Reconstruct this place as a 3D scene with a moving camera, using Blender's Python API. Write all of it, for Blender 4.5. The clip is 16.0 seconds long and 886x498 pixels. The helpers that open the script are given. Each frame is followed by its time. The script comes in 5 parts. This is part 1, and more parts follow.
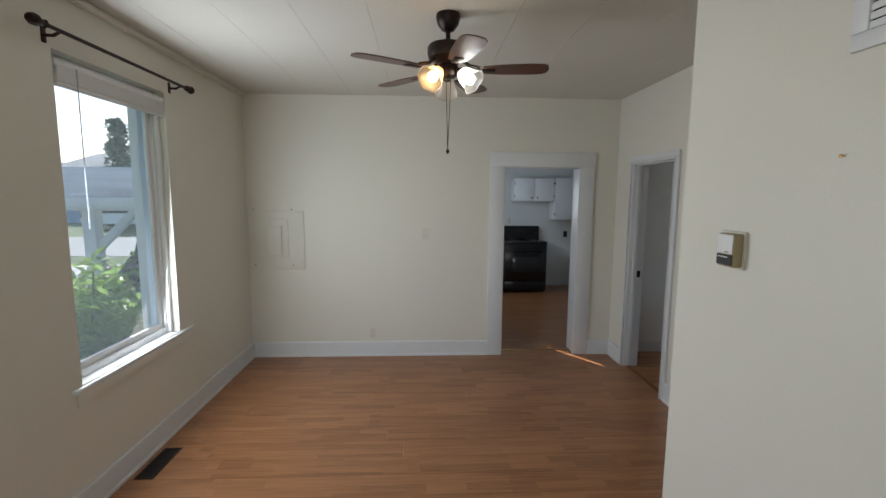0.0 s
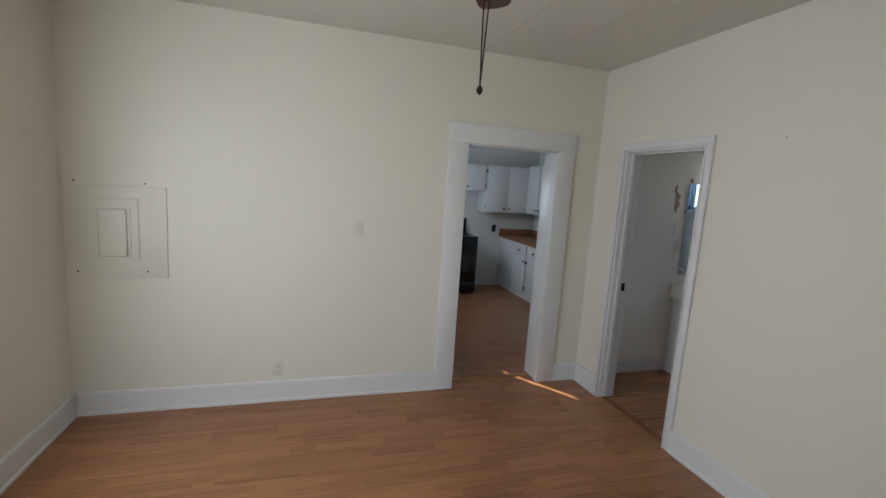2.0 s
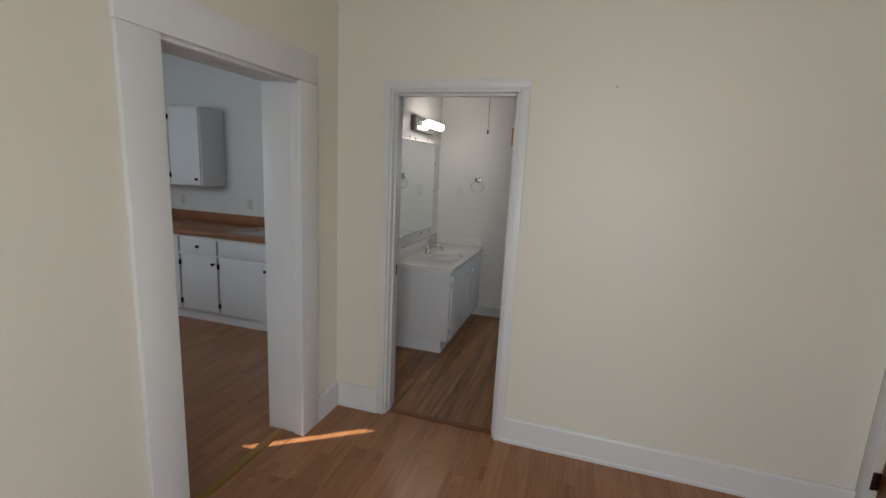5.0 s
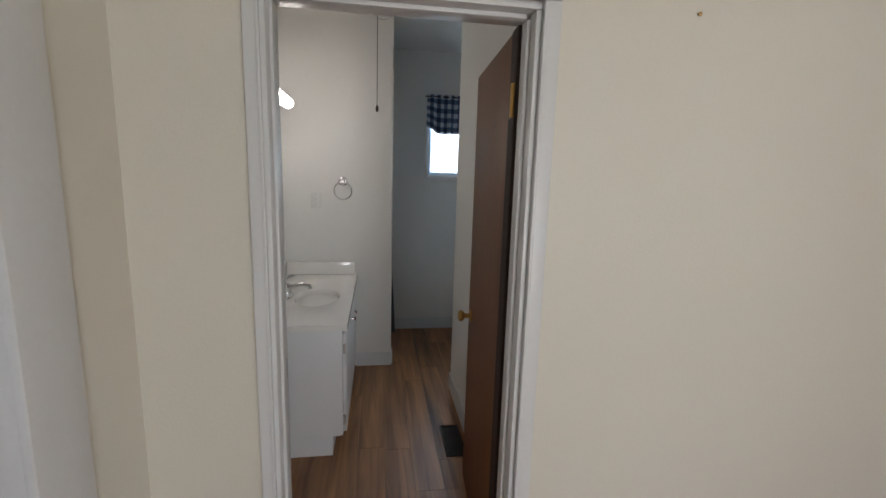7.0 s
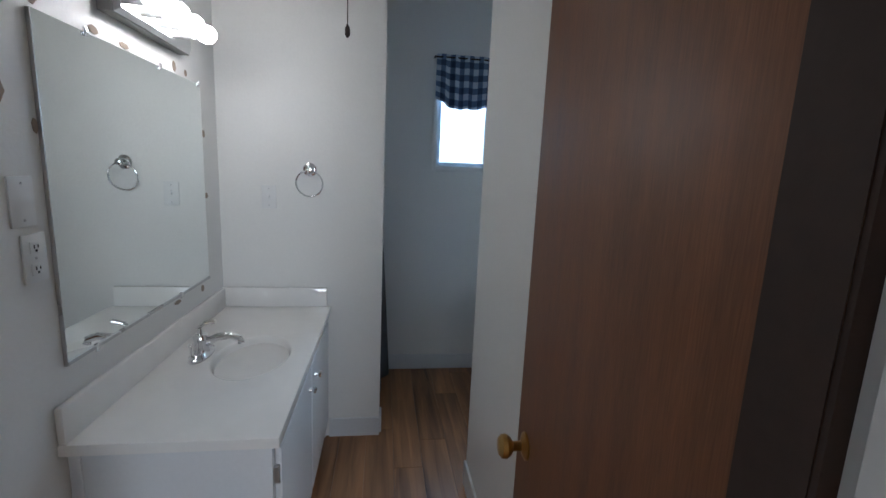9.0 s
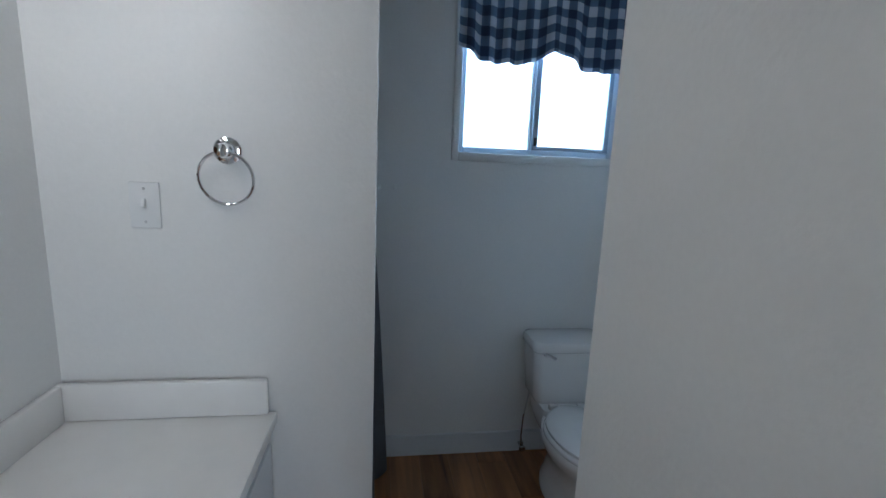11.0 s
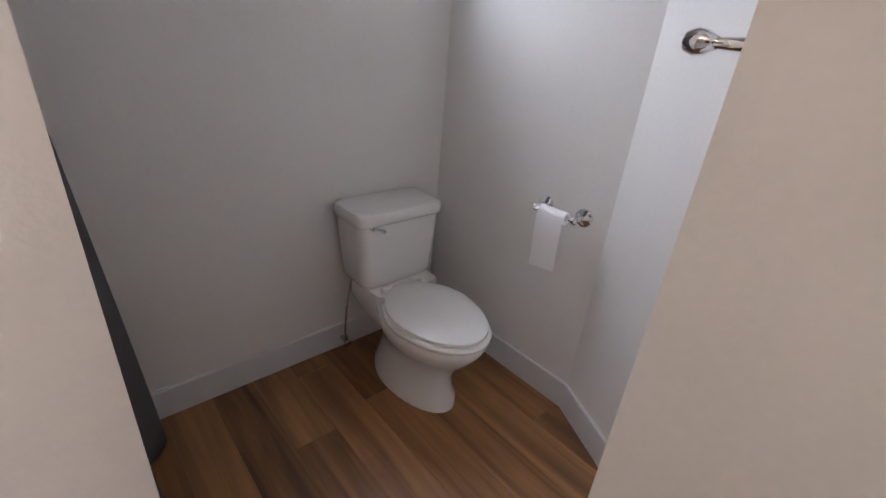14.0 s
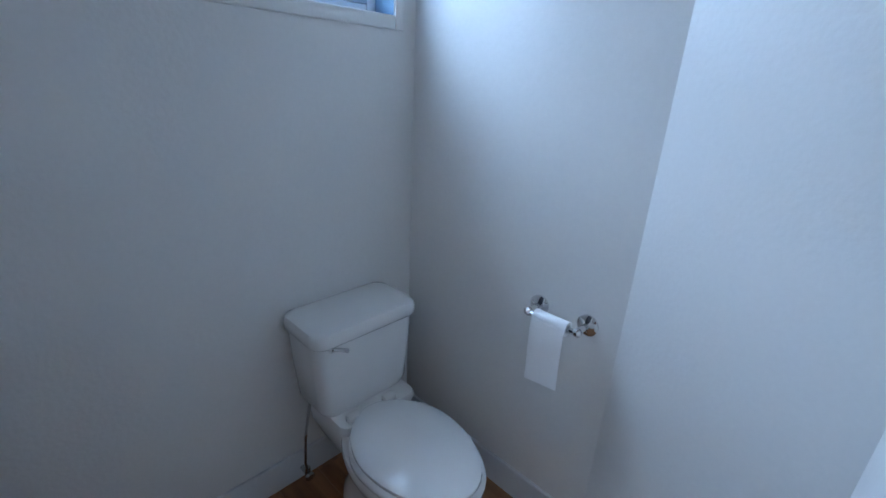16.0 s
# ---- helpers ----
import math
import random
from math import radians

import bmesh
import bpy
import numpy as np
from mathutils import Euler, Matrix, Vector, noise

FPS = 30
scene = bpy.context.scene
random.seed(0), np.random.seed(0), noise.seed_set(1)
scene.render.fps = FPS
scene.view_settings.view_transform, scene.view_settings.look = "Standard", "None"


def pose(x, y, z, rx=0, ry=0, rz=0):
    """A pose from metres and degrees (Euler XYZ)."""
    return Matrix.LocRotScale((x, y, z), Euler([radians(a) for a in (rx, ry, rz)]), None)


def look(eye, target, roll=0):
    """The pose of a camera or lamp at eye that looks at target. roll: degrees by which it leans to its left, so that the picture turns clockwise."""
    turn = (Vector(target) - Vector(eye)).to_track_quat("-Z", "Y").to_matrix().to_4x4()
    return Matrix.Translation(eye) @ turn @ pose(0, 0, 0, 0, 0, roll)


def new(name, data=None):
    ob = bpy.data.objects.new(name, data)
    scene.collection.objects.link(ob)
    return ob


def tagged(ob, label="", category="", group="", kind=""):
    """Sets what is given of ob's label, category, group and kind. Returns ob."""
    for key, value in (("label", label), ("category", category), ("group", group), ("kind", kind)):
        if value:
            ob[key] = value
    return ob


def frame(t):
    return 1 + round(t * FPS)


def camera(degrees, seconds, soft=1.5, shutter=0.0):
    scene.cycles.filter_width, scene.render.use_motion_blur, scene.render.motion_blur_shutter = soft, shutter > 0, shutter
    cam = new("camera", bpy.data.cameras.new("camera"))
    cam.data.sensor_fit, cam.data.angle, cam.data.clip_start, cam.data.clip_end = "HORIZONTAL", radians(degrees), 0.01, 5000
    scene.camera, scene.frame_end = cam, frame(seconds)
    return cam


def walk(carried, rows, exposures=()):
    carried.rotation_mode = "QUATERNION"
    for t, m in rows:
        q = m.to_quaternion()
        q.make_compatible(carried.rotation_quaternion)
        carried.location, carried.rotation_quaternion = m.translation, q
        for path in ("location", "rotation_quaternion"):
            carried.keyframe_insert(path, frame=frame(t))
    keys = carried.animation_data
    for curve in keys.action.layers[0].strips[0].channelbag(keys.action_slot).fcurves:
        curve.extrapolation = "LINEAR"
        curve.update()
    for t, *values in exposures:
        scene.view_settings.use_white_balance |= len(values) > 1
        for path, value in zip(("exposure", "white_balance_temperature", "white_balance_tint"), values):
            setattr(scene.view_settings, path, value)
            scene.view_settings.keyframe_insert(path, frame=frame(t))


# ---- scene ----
cam = camera(90.5, 16.0)
PATH = [
    (0, (0.218, 0.353, 1.712), (0.31, 2.336, 1.472), 0.4),
    (0.5, (0.147, 0.631, 1.725), (0.262, 2.609, 1.449), 0.8),
    (1, (0.024, 0.98, 1.721), (0.318, 2.936, 1.424), 2.5),
    (1.5, (0.012, 1.235, 1.678), (0.495, 3.155, 1.396), 3.3),
    (2, (-0.1, 1.637, 1.686), (0.482, 3.529, 1.397), 3.8),
    (2.5, (-0.24, 1.942, 1.659), (0.552, 3.749, 1.333), 4.2),
    (3, (-0.423, 2.239, 1.672), (0.762, 3.804, 1.291), 4.5),
    (3.5, (-0.42, 2.519, 1.636), (1.055, 3.816, 1.255), 4.4),
    (4, (-0.415, 2.864, 1.637), (1.264, 3.894, 1.292), 4.2),
    (4.2, (-0.402, 2.98, 1.633), (1.329, 3.917, 1.281), 3.9),
    (6.3, (0.529, 4.21, 1.608), (2.498, 4.12, 1.267), 1.8),
    (6.5, (0.65, 4.256, 1.608), (2.612, 4.064, 1.27), 1.7),
    (7, (1.017, 4.297, 1.572), (2.966, 4.0, 1.238), 1.7),
    (7.5, (1.367, 4.291, 1.568), (3.306, 3.925, 1.236), 2.0),
    (8, (1.659, 4.28, 1.563), (3.589, 3.878, 1.226), 2.2),
    (8.5, (1.895, 4.219, 1.549), (3.831, 3.837, 1.218), 2.3),
    (8.7, (1.989, 4.178, 1.533), (3.935, 3.857, 1.197), 2.5),
    (10.8, (3.147, 4.198, 1.463), (5.107, 4.01, 1.112), 2.5),
    (11, (3.275, 4.168, 1.469), (5.224, 3.883, 1.119), 2.4),
    (11.5, (3.531, 4.073, 1.464), (5.388, 3.426, 1.098), 2.2),
    (12, (3.835, 4.122, 1.431), (5.428, 2.966, 1.073), 1.7),
    (12.5, (3.979, 4.143, 1.456), (5.311, 2.707, 1.049), 1.7),
    (13, (4.01, 4.124, 1.435), (5.244, 2.654, 0.873), 2.3),
    (13.5, (3.989, 4.151, 1.317), (5.191, 2.756, 0.537), 3.5),
    (14, (3.917, 4.181, 1.274), (5.228, 2.946, 0.405), 5.1),
    (14.5, (3.76, 4.174, 1.254), (5.217, 3.127, 0.37), 5.9),
    (15, (3.762, 4.14, 1.265), (5.272, 3.159, 0.395), 5.1),
    (15.5, (3.968, 4.099, 1.305), (5.423, 2.969, 0.527), 3.1),
    (16, (4.168, 3.955, 1.375), (5.459, 2.602, 0.666), 3.0),
]
walk(cam, [(t, look(eye, target, roll)) for t, eye, target, roll in PATH],
     [(0.0, 0.66, 6280, 9), (1.0, 0.80, 6280, 9), (2.5, 0.90, 6350, 9), (3.0, 0.82, 6400, 9), (4.0, 0.79, 6700, 11), (6.5, 1.17, 6750, 12), (7.5, 1.08, 6750, 13), (8.0, 1.02, 6400, 12), (8.5, 1.32, 6000, 11), (11.0, 1.4, 5650, 9), (12.0, 1.52, 6050, 16),
      (12.5, 1.64, 6100, 18), (13.0, 1.75, 6600, 22), (13.6, 1.98, 7350, 26), (14.0, 2.1, 7650, 28), (15.0, 2.24, 7450, 22), (15.5, 2.1, 6150, 16), (16.0, 1.92, 5450, 14)])

# ---- light ----
world = bpy.data.worlds.new("world")
scene.world = world
world.use_nodes = True
wn = world.node_tree.nodes
sky = wn.new("ShaderNodeTexSky")
sky.sky_type, sky.sun_disc = "NISHITA", False
sky.sun_elevation, sky.sun_rotation = radians(40), radians(-35.6)
world.node_tree.links.new(sky.outputs[0], wn["Background"].inputs[0])
wn["Background"].inputs[1].default_value = 0.15


def lamp(name, kind, m, power, colour=(1, 1, 1), **settings):
    data = bpy.data.lights.new(name, kind)
    data.energy, data.color = power, colour
    for key, value in settings.items():
        if key == "size":
            data.shape, data.size, data.size_y = "RECTANGLE", value[0], value[1]
        if key == "angle":
            data.angle = value
    ob = new(name, data)
    ob.matrix_world = m
    return ob


SUN_FROM = Vector((-0.58 * 0.766, 0.81 * 0.766, 0.643))
lamp("sun", "SUN", look(SUN_FROM * 30, (0, 0, 0)), 5.0, (1, 0.93, 0.82), angle=radians(0.5))
# stand-in area lamps: large window, unseen openings behind the walker, frosted bathroom window
lamp("window_daylight", "AREA", look((-1.60, 3.13, 1.50), (2.3, 3.2, 1.2)), 21, (0.90, 0.95, 1), size=(0.84, 1.45))
lamp("side_daylight", "AREA", look((-1.66, -0.8, 1.5), (2, -0.2, 1.1)), 7, (0.93, 0.97, 1), size=(1.9, 1.5))
lamp("front_daylight", "AREA", look((-0.2, -3.03, 1.5), (0, 4, 1.2)), 9, (1, 0.97, 0.93), size=(2.0, 1.4))
# fill lamp added before the solid west kitchen wall, for an unseen window
lamp("kitchen_fill", "AREA", look((0.915, 7.3, 1.6), (3, 7.0, 1.0)), 13, (0.78, 0.89, 1), size=(1.1, 1.0))
lamp("bathroom_daylight", "AREA", look((5.95, 3.24, 2.2), (4.5, 3.55, 0.9)), 10.5, (0.62, 0.81, 1), size=(0.7, 0.7))

# ---- materials ----


def material(name, colour, rough=0.5, metal=0.0, bump=0.0, scale=40.0, vary=0.06, stain=1.2, spec=0.5, coat=0.0, detail=4.0, stretch=None, blend=None):
    """Paint-like surface: base colour with grain and large soft variation, and fine relief. Returns the material, its nodes and links."""
    mat = bpy.data.materials.new(name)
    mat.use_nodes = True
    n, k = mat.node_tree.nodes, mat.node_tree.links
    b = n["Principled BSDF"]
    b.inputs["Roughness"].default_value, b.inputs["Metallic"].default_value = rough, metal
    b.inputs["Specular IOR Level"].default_value, b.inputs["Coat Weight"].default_value = spec, coat
    co = n.new("ShaderNodeTexCoord")
    mp = n.new("ShaderNodeMapping")
    if stretch:
        mp.inputs["Scale"].default_value = stretch
    k.new(co.outputs["Object"], mp.inputs[0])
    fine, wide = n.new("ShaderNodeTexNoise"), n.new("ShaderNodeTexNoise")
    fine.inputs["Scale"].default_value, fine.inputs["Detail"].default_value = scale, detail
    wide.inputs["Scale"].default_value, wide.inputs["Detail"].default_value = stain, 5
    k.new(mp.outputs[0], fine.inputs[0]), k.new(mp.outputs[0], wide.inputs[0])
    mix = n.new("ShaderNodeMath")
    mix.operation = "ADD"
    k.new(fine.outputs[0], mix.inputs[0]), k.new(wide.outputs[0], mix.inputs[1])
    ramp = n.new("ShaderNodeMapRange")
    ramp.inputs[1].default_value, ramp.inputs[2].default_value = 0.6, 1.4
    ramp.inputs[3].default_value, ramp.inputs[4].default_value = 1 - vary, 1 + vary
    k.new(mix.outputs[0], ramp.inputs[0])
    tint = n.new("ShaderNodeMix")
    tint.data_type, tint.blend_type = "RGBA", "MULTIPLY"
    tint.inputs[0].default_value = 1
    tint.inputs[6].default_value = (*colour, 1)
    k.new(ramp.outputs[0], tint.inputs[7])
    k.new(tint.outputs[2], b.inputs["Base Color"])
    rr = n.new("ShaderNodeMapRange")
    rr.inputs[3].default_value, rr.inputs[4].default_value = max(0.02, rough - 0.06), min(1, rough + 0.06)
    k.new(wide.outputs[0], rr.inputs[0]), k.new(rr.outputs[0], b.inputs["Roughness"])
    if bump:
        bp = n.new("ShaderNodeBump")
        bp.inputs["Strength"].default_value, bp.inputs["Distance"].default_value = 1.0, bump
        k.new(fine.outputs[0], bp.inputs["Height"]), k.new(bp.outputs[0], b.inputs["Normal"])
    return mat


def wood_floor(name, dark, light, strip, length, rough, contrast, streak):
    """Wood-print plank: narrow strips on each board, each with its own shade, and grain along it."""
    mat = material(name, (1, 1, 1), rough, 0, 0.0002, 60, 0.0, 1.5, 0.5)
    n, k = mat.node_tree.nodes, mat.node_tree.links
    b = n["Principled BSDF"]
    info, co = n.new("ShaderNodeObjectInfo"), n.new("ShaderNodeTexCoord")
    shift = n.new("ShaderNodeVectorMath")
    shift.operation = "MULTIPLY_ADD"
    shift.inputs[1].default_value = (1, 1, 1)
    rand = n.new("ShaderNodeCombineXYZ")
    big = n.new("ShaderNodeMath")
    big.operation, big.inputs[1].default_value = "MULTIPLY", 37.0
    k.new(info.outputs["Random"], big.inputs[0]), k.new(big.outputs[0], rand.inputs[0]), k.new(big.outputs[0], rand.inputs[2])
    k.new(co.outputs["Object"], shift.inputs[0]), k.new(rand.outputs[0], shift.inputs[2])
    brick = n.new("ShaderNodeTexBrick")
    brick.offset, brick.offset_frequency = 0.37, 2
    brick.inputs["Scale"].default_value, brick.inputs["Brick Width"].default_value, brick.inputs["Row Height"].default_value = 1, length, strip
    brick.inputs["Mortar Size"].default_value, brick.inputs["Mortar Smooth"].default_value = 0.0004, 0.1
    brick.inputs["Color1"].default_value, brick.inputs["Color2"].default_value = (0, 0, 0, 1), (1, 1, 1, 1)
    brick.inputs["Mortar"].default_value = (0.1, 0.1, 0.1, 1)
    k.new(shift.outputs[0], brick.inputs[0])
    grain_map = n.new("ShaderNodeMapping")
    grain_map.inputs["Scale"].default_value = streak
    k.new(shift.outputs[0], grain_map.inputs[0])
    grain = n.new("ShaderNodeTexNoise")
    grain.inputs["Scale"].default_value, grain.inputs["Detail"].default_value, grain.inputs["Distortion"].default_value = 1, 6, 0.6
    k.new(grain_map.outputs[0], grain.inputs[0])
    total = n.new("ShaderNodeMath")
    total.operation, total.inputs[1].default_value = "MULTIPLY_ADD", contrast
    k.new(brick.outputs["Color"], total.inputs[0]), k.new(grain.outputs[0], total.inputs[2])
    more = n.new("ShaderNodeMath")
    more.operation, more.inputs[1].default_value = "MULTIPLY_ADD", contrast * 0.5
    k.new(info.outputs["Random"], more.inputs[0]), k.new(total.outputs[0], more.inputs[2])
    ramp = n.new("ShaderNodeValToRGB")
    ramp.color_ramp.elements[0].position, ramp.color_ramp.elements[0].color = 0.3, (*dark, 1)
    ramp.color_ramp.elements[1].position, ramp.color_ramp.elements[1].color = 0.75 + contrast * 0.8, (*light, 1)
    k.new(more.outputs[0], ramp.inputs[0]), k.new(ramp.outputs[0], b.inputs["Base Color"])
    return mat


WALL = material("cream_wall_paint", (0.71, 0.685, 0.61), 0.42, 0, 0.0007, 130, 0.025, 0.8, 0.4)
BATH = material("white_wall_paint", (0.785, 0.775, 0.75), 0.40, 0, 0.0007, 85, 0.025, 1.0, 0.45)
KITCHEN = material("kitchen_wall_paint", (0.70, 0.71, 0.70), 0.5, 0, 0.0006, 90, 0.03)
CEILING = material("ceiling_paint", (0.64, 0.62, 0.56), 0.6, 0, 0.0006, 120, 0.03, 0.7, 0.3)
TRIM = material("white_trim_paint", (0.69, 0.70, 0.71), 0.36, 0, 0.0003, 70, 0.03, 2.0)
CABINET = material("white_cabinet_paint", (0.74, 0.75, 0.76), 0.35, 0, 0.0002, 80, 0.03, 2.0)
LAMINATE = wood_floor("oak_laminate", (0.18, 0.070, 0.027), (0.37, 0.172, 0.075), 0.0633, 0.42, 0.29, 0.38, (3.0, 60, 60))
VINYL = wood_floor("walnut_vinyl_plank", (0.080, 0.031, 0.011), (0.47, 0.22, 0.088), 0.30, 2.0, 0.36, 0.16, (1.3, 20, 20))
BOARDS = material("subfloor", (0.05, 0.03, 0.02), 0.8)
BROWN_DOOR = material("brown_stained_door", (0.19, 0.075, 0.030), 0.48, 0, 0.0003, 30, 0.38, 1.6, 0.4, 0.0, 6, (14, 14, 0.7))
# dark edge, taken near black for the shaded gap at the jamb
DARK_EDGE = material("dark_door_edge", (0.035, 0.018, 0.013), 0.7, 0, 0.0005, 40, 0.25, 3)
BRONZE = material("oiled_bronze", (0.035, 0.024, 0.02), 0.38, 0.8, 0, 60, 0.2)
BLADE = material("walnut_fan_blade", (0.10, 0.045, 0.03), 0.38, 0, 0.0002, 25, 0.25, 2, 0.5, 0.1, 5, (2, 12, 12))
CHROME = material("chrome", (0.75, 0.75, 0.76), 0.07, 1.0, 0, 20, 0.03)
BRASS = material("aged_brass", (0.50, 0.30, 0.10), 0.3, 1.0, 0, 40, 0.15)
# the shadow on the lamp box's sides is put into this grey
SHADED_BOX = material("shaded_box_metal", (0.20, 0.19, 0.18), 0.5, 0.3, 0, 40, 0.1)
STEEL = material("brushed_steel", (0.55, 0.55, 0.55), 0.28, 1.0, 0, 60, 0.08)
BLACK = material("black_enamel", (0.008, 0.008, 0.009), 0.22, 0, 0, 30, 0.1)
DARK_GLASS = material("oven_glass", (0.03, 0.03, 0.034), 0.08, 0, 0, 20, 0.05)
PLATE = material("ivory_plastic", (0.66, 0.63, 0.55), 0.4, 0, 0, 60, 0.02)
WHITE_PLATE = material("white_plastic", (0.76, 0.76, 0.75), 0.35, 0, 0, 60, 0.02)
DARK = material("dark_slot", (0.02, 0.02, 0.02), 0.6)
PORCELAIN = material("white_porcelain", (0.80, 0.79, 0.77), 0.12, 0, 0, 20, 0.015, 2, 0.5, 0.3)
MARBLE = material("cultured_marble", (0.84, 0.82, 0.79), 0.14, 0, 0, 12, 0.03, 3, 0.5, 0.3)
COUNTER = material("brown_laminate_counter", (0.30, 0.13, 0.062), 0.4, 0, 0, 120, 0.3, 6)
VENT = material("dark_brown_metal", (0.035, 0.025, 0.02), 0.45, 0.5)
PEEL = material("bare_drywall", (0.34, 0.27, 0.21), 0.85, 0, 0.001, 80, 0.15, 8)
PAPER = material("tissue_paper", (0.92, 0.92, 0.92), 0.9, 0, 0.0006, 150, 0.02)
CURTAIN = material("grey_shower_curtain", (0.085, 0.085, 0.095), 0.7, 0, 0.0004, 300, 0.1)
GOLD_PLASTIC = material("tan_plastic", (0.30, 0.24, 0.13), 0.4, 0, 0, 40, 0.05)
CONCRETE = material("concrete", (0.42, 0.41, 0.40), 0.85, 0, 0.003, 20, 0.15, 0.6)
ASPHALT = material("worn_asphalt", (0.26, 0.26, 0.26), 0.9, 0, 0.002, 30, 0.15, 0.4)
GRASS = material("lawn", (0.07, 0.11, 0.03), 0.9, 0, 0.03, 30, 0.35, 0.5)
SHINGLE = material("grey_shingle", (0.55, 0.55, 0.56), 0.85, 0, 0.002, 60, 0.25, 2)
DARK_SHINGLE = material("dark_shingle", (0.13, 0.15, 0.18), 0.85, 0, 0.002, 60, 0.25, 2)
SIDING = material("blue_siding", (0.22, 0.33, 0.45), 0.7, 0, 0.001, 20, 0.1)
NEEDLE = material("conifer_needles", (0.07, 0.12, 0.08), 0.7, 0, 0, 6, 0.4, 2)
BARK = material("bark", (0.10, 0.07, 0.05), 0.9, 0, 0.005, 30, 0.3)
NAVY_CAR = material("dark_blue_car_paint", (0.02, 0.03, 0.05), 0.15, 0.3, 0, 10, 0.05, 2, 0.5, 0.8)
WHITE_CAR = material("white_car_paint", (0.75, 0.75, 0.75), 0.2, 0, 0, 10, 0.02, 2, 0.5, 0.8)
RUBBER = material("tyre_rubber", (0.02, 0.02, 0.02), 0.8)
RED_LENS = material("red_lens", (0.5, 0.02, 0.02), 0.15)
PANEL = material("panel_paint", (0.70, 0.68, 0.61), 0.4, 0, 0, 60, 0.02)
VINYL_FRAME = material("white_vinyl_frame", (0.78, 0.79, 0.80), 0.35, 0, 0, 40, 0.02)
GREY_FRAME = material("aluminium_frame", (0.38, 0.42, 0.47), 0.35, 0.6, 0, 40, 0.05)


def mirror_material():
    mat = material("mirror_silver", (0.86, 0.90, 0.89), 0.02, 1.0, 0, 5, 0.0)
    mat.node_tree.nodes["Principled BSDF"].inputs["Roughness"].default_value = 0.01
    for link in list(mat.node_tree.nodes["Principled BSDF"].inputs["Roughness"].links):
        mat.node_tree.links.remove(link)
    return mat


def glass_material(name, tint, clear, rough=0.02, haze=0.0):
    """Thin pane: mostly clear, part mirror-like. haze: the share of a whitish veil that washes out the view."""
    mat = bpy.data.materials.new(name)
    mat.use_nodes = True
    n, k = mat.node_tree.nodes, mat.node_tree.links
    n.remove(n["Principled BSDF"])
    see, shine, mix = n.new("ShaderNodeBsdfTransparent"), n.new("ShaderNodeBsdfGlossy"), n.new("ShaderNodeMixShader")
    see.inputs[0].default_value, shine.inputs["Roughness"].default_value = (*tint, 1), rough
    mix.inputs[0].default_value = 1 - clear
    k.new(see.outputs[0], mix.inputs[1]), k.new(shine.outputs[0], mix.inputs[2])
    k.new(mix.outputs[0], n["Material Output"].inputs[0])
    # pale veil mixed into the pane to imitate washed-out glare
    if haze:
        veil, both = n.new("ShaderNodeBsdfTranslucent"), n.new("ShaderNodeMixShader")
        veil.inputs[0].default_value, both.inputs[0].default_value = (0.95, 0.97, 1, 1), haze
        k.new(mix.outputs[0], both.inputs[1]), k.new(veil.outputs[0], both.inputs[2]), k.new(both.outputs[0], n["Material Output"].inputs[0])
    return mat


def frosted_material(name, colour):
    mat = bpy.data.materials.new(name)
    mat.use_nodes = True
    n, k = mat.node_tree.nodes, mat.node_tree.links
    n.remove(n["Principled BSDF"])
    through_light, shine, mix = n.new("ShaderNodeBsdfTranslucent"), n.new("ShaderNodeBsdfGlossy"), n.new("ShaderNodeMixShader")
    clear, mix2 = n.new("ShaderNodeBsdfTransparent"), n.new("ShaderNodeMixShader")
    through_light.inputs[0].default_value, shine.inputs["Roughness"].default_value = (*colour, 1), 0.2
    mix.inputs[0].default_value, mix2.inputs[0].default_value = 0.08, 0.45
    k.new(through_light.outputs[0], mix.inputs[1]), k.new(shine.outputs[0], mix.inputs[2])
    k.new(mix.outputs[0], mix2.inputs[1]), k.new(clear.outputs[0], mix2.inputs[2])
    k.new(mix2.outputs[0], n["Material Output"].inputs[0])
    return mat


def glowing(name, colour, strength):
    mat = bpy.data.materials.new(name)
    mat.use_nodes = True
    b = mat.node_tree.nodes["Principled BSDF"]
    b.inputs["Base Color"].default_value = (0.9, 0.9, 0.9, 1)
    b.inputs["Emission Color"].default_value, b.inputs["Emission Strength"].default_value = (*colour, 1), strength
    return mat


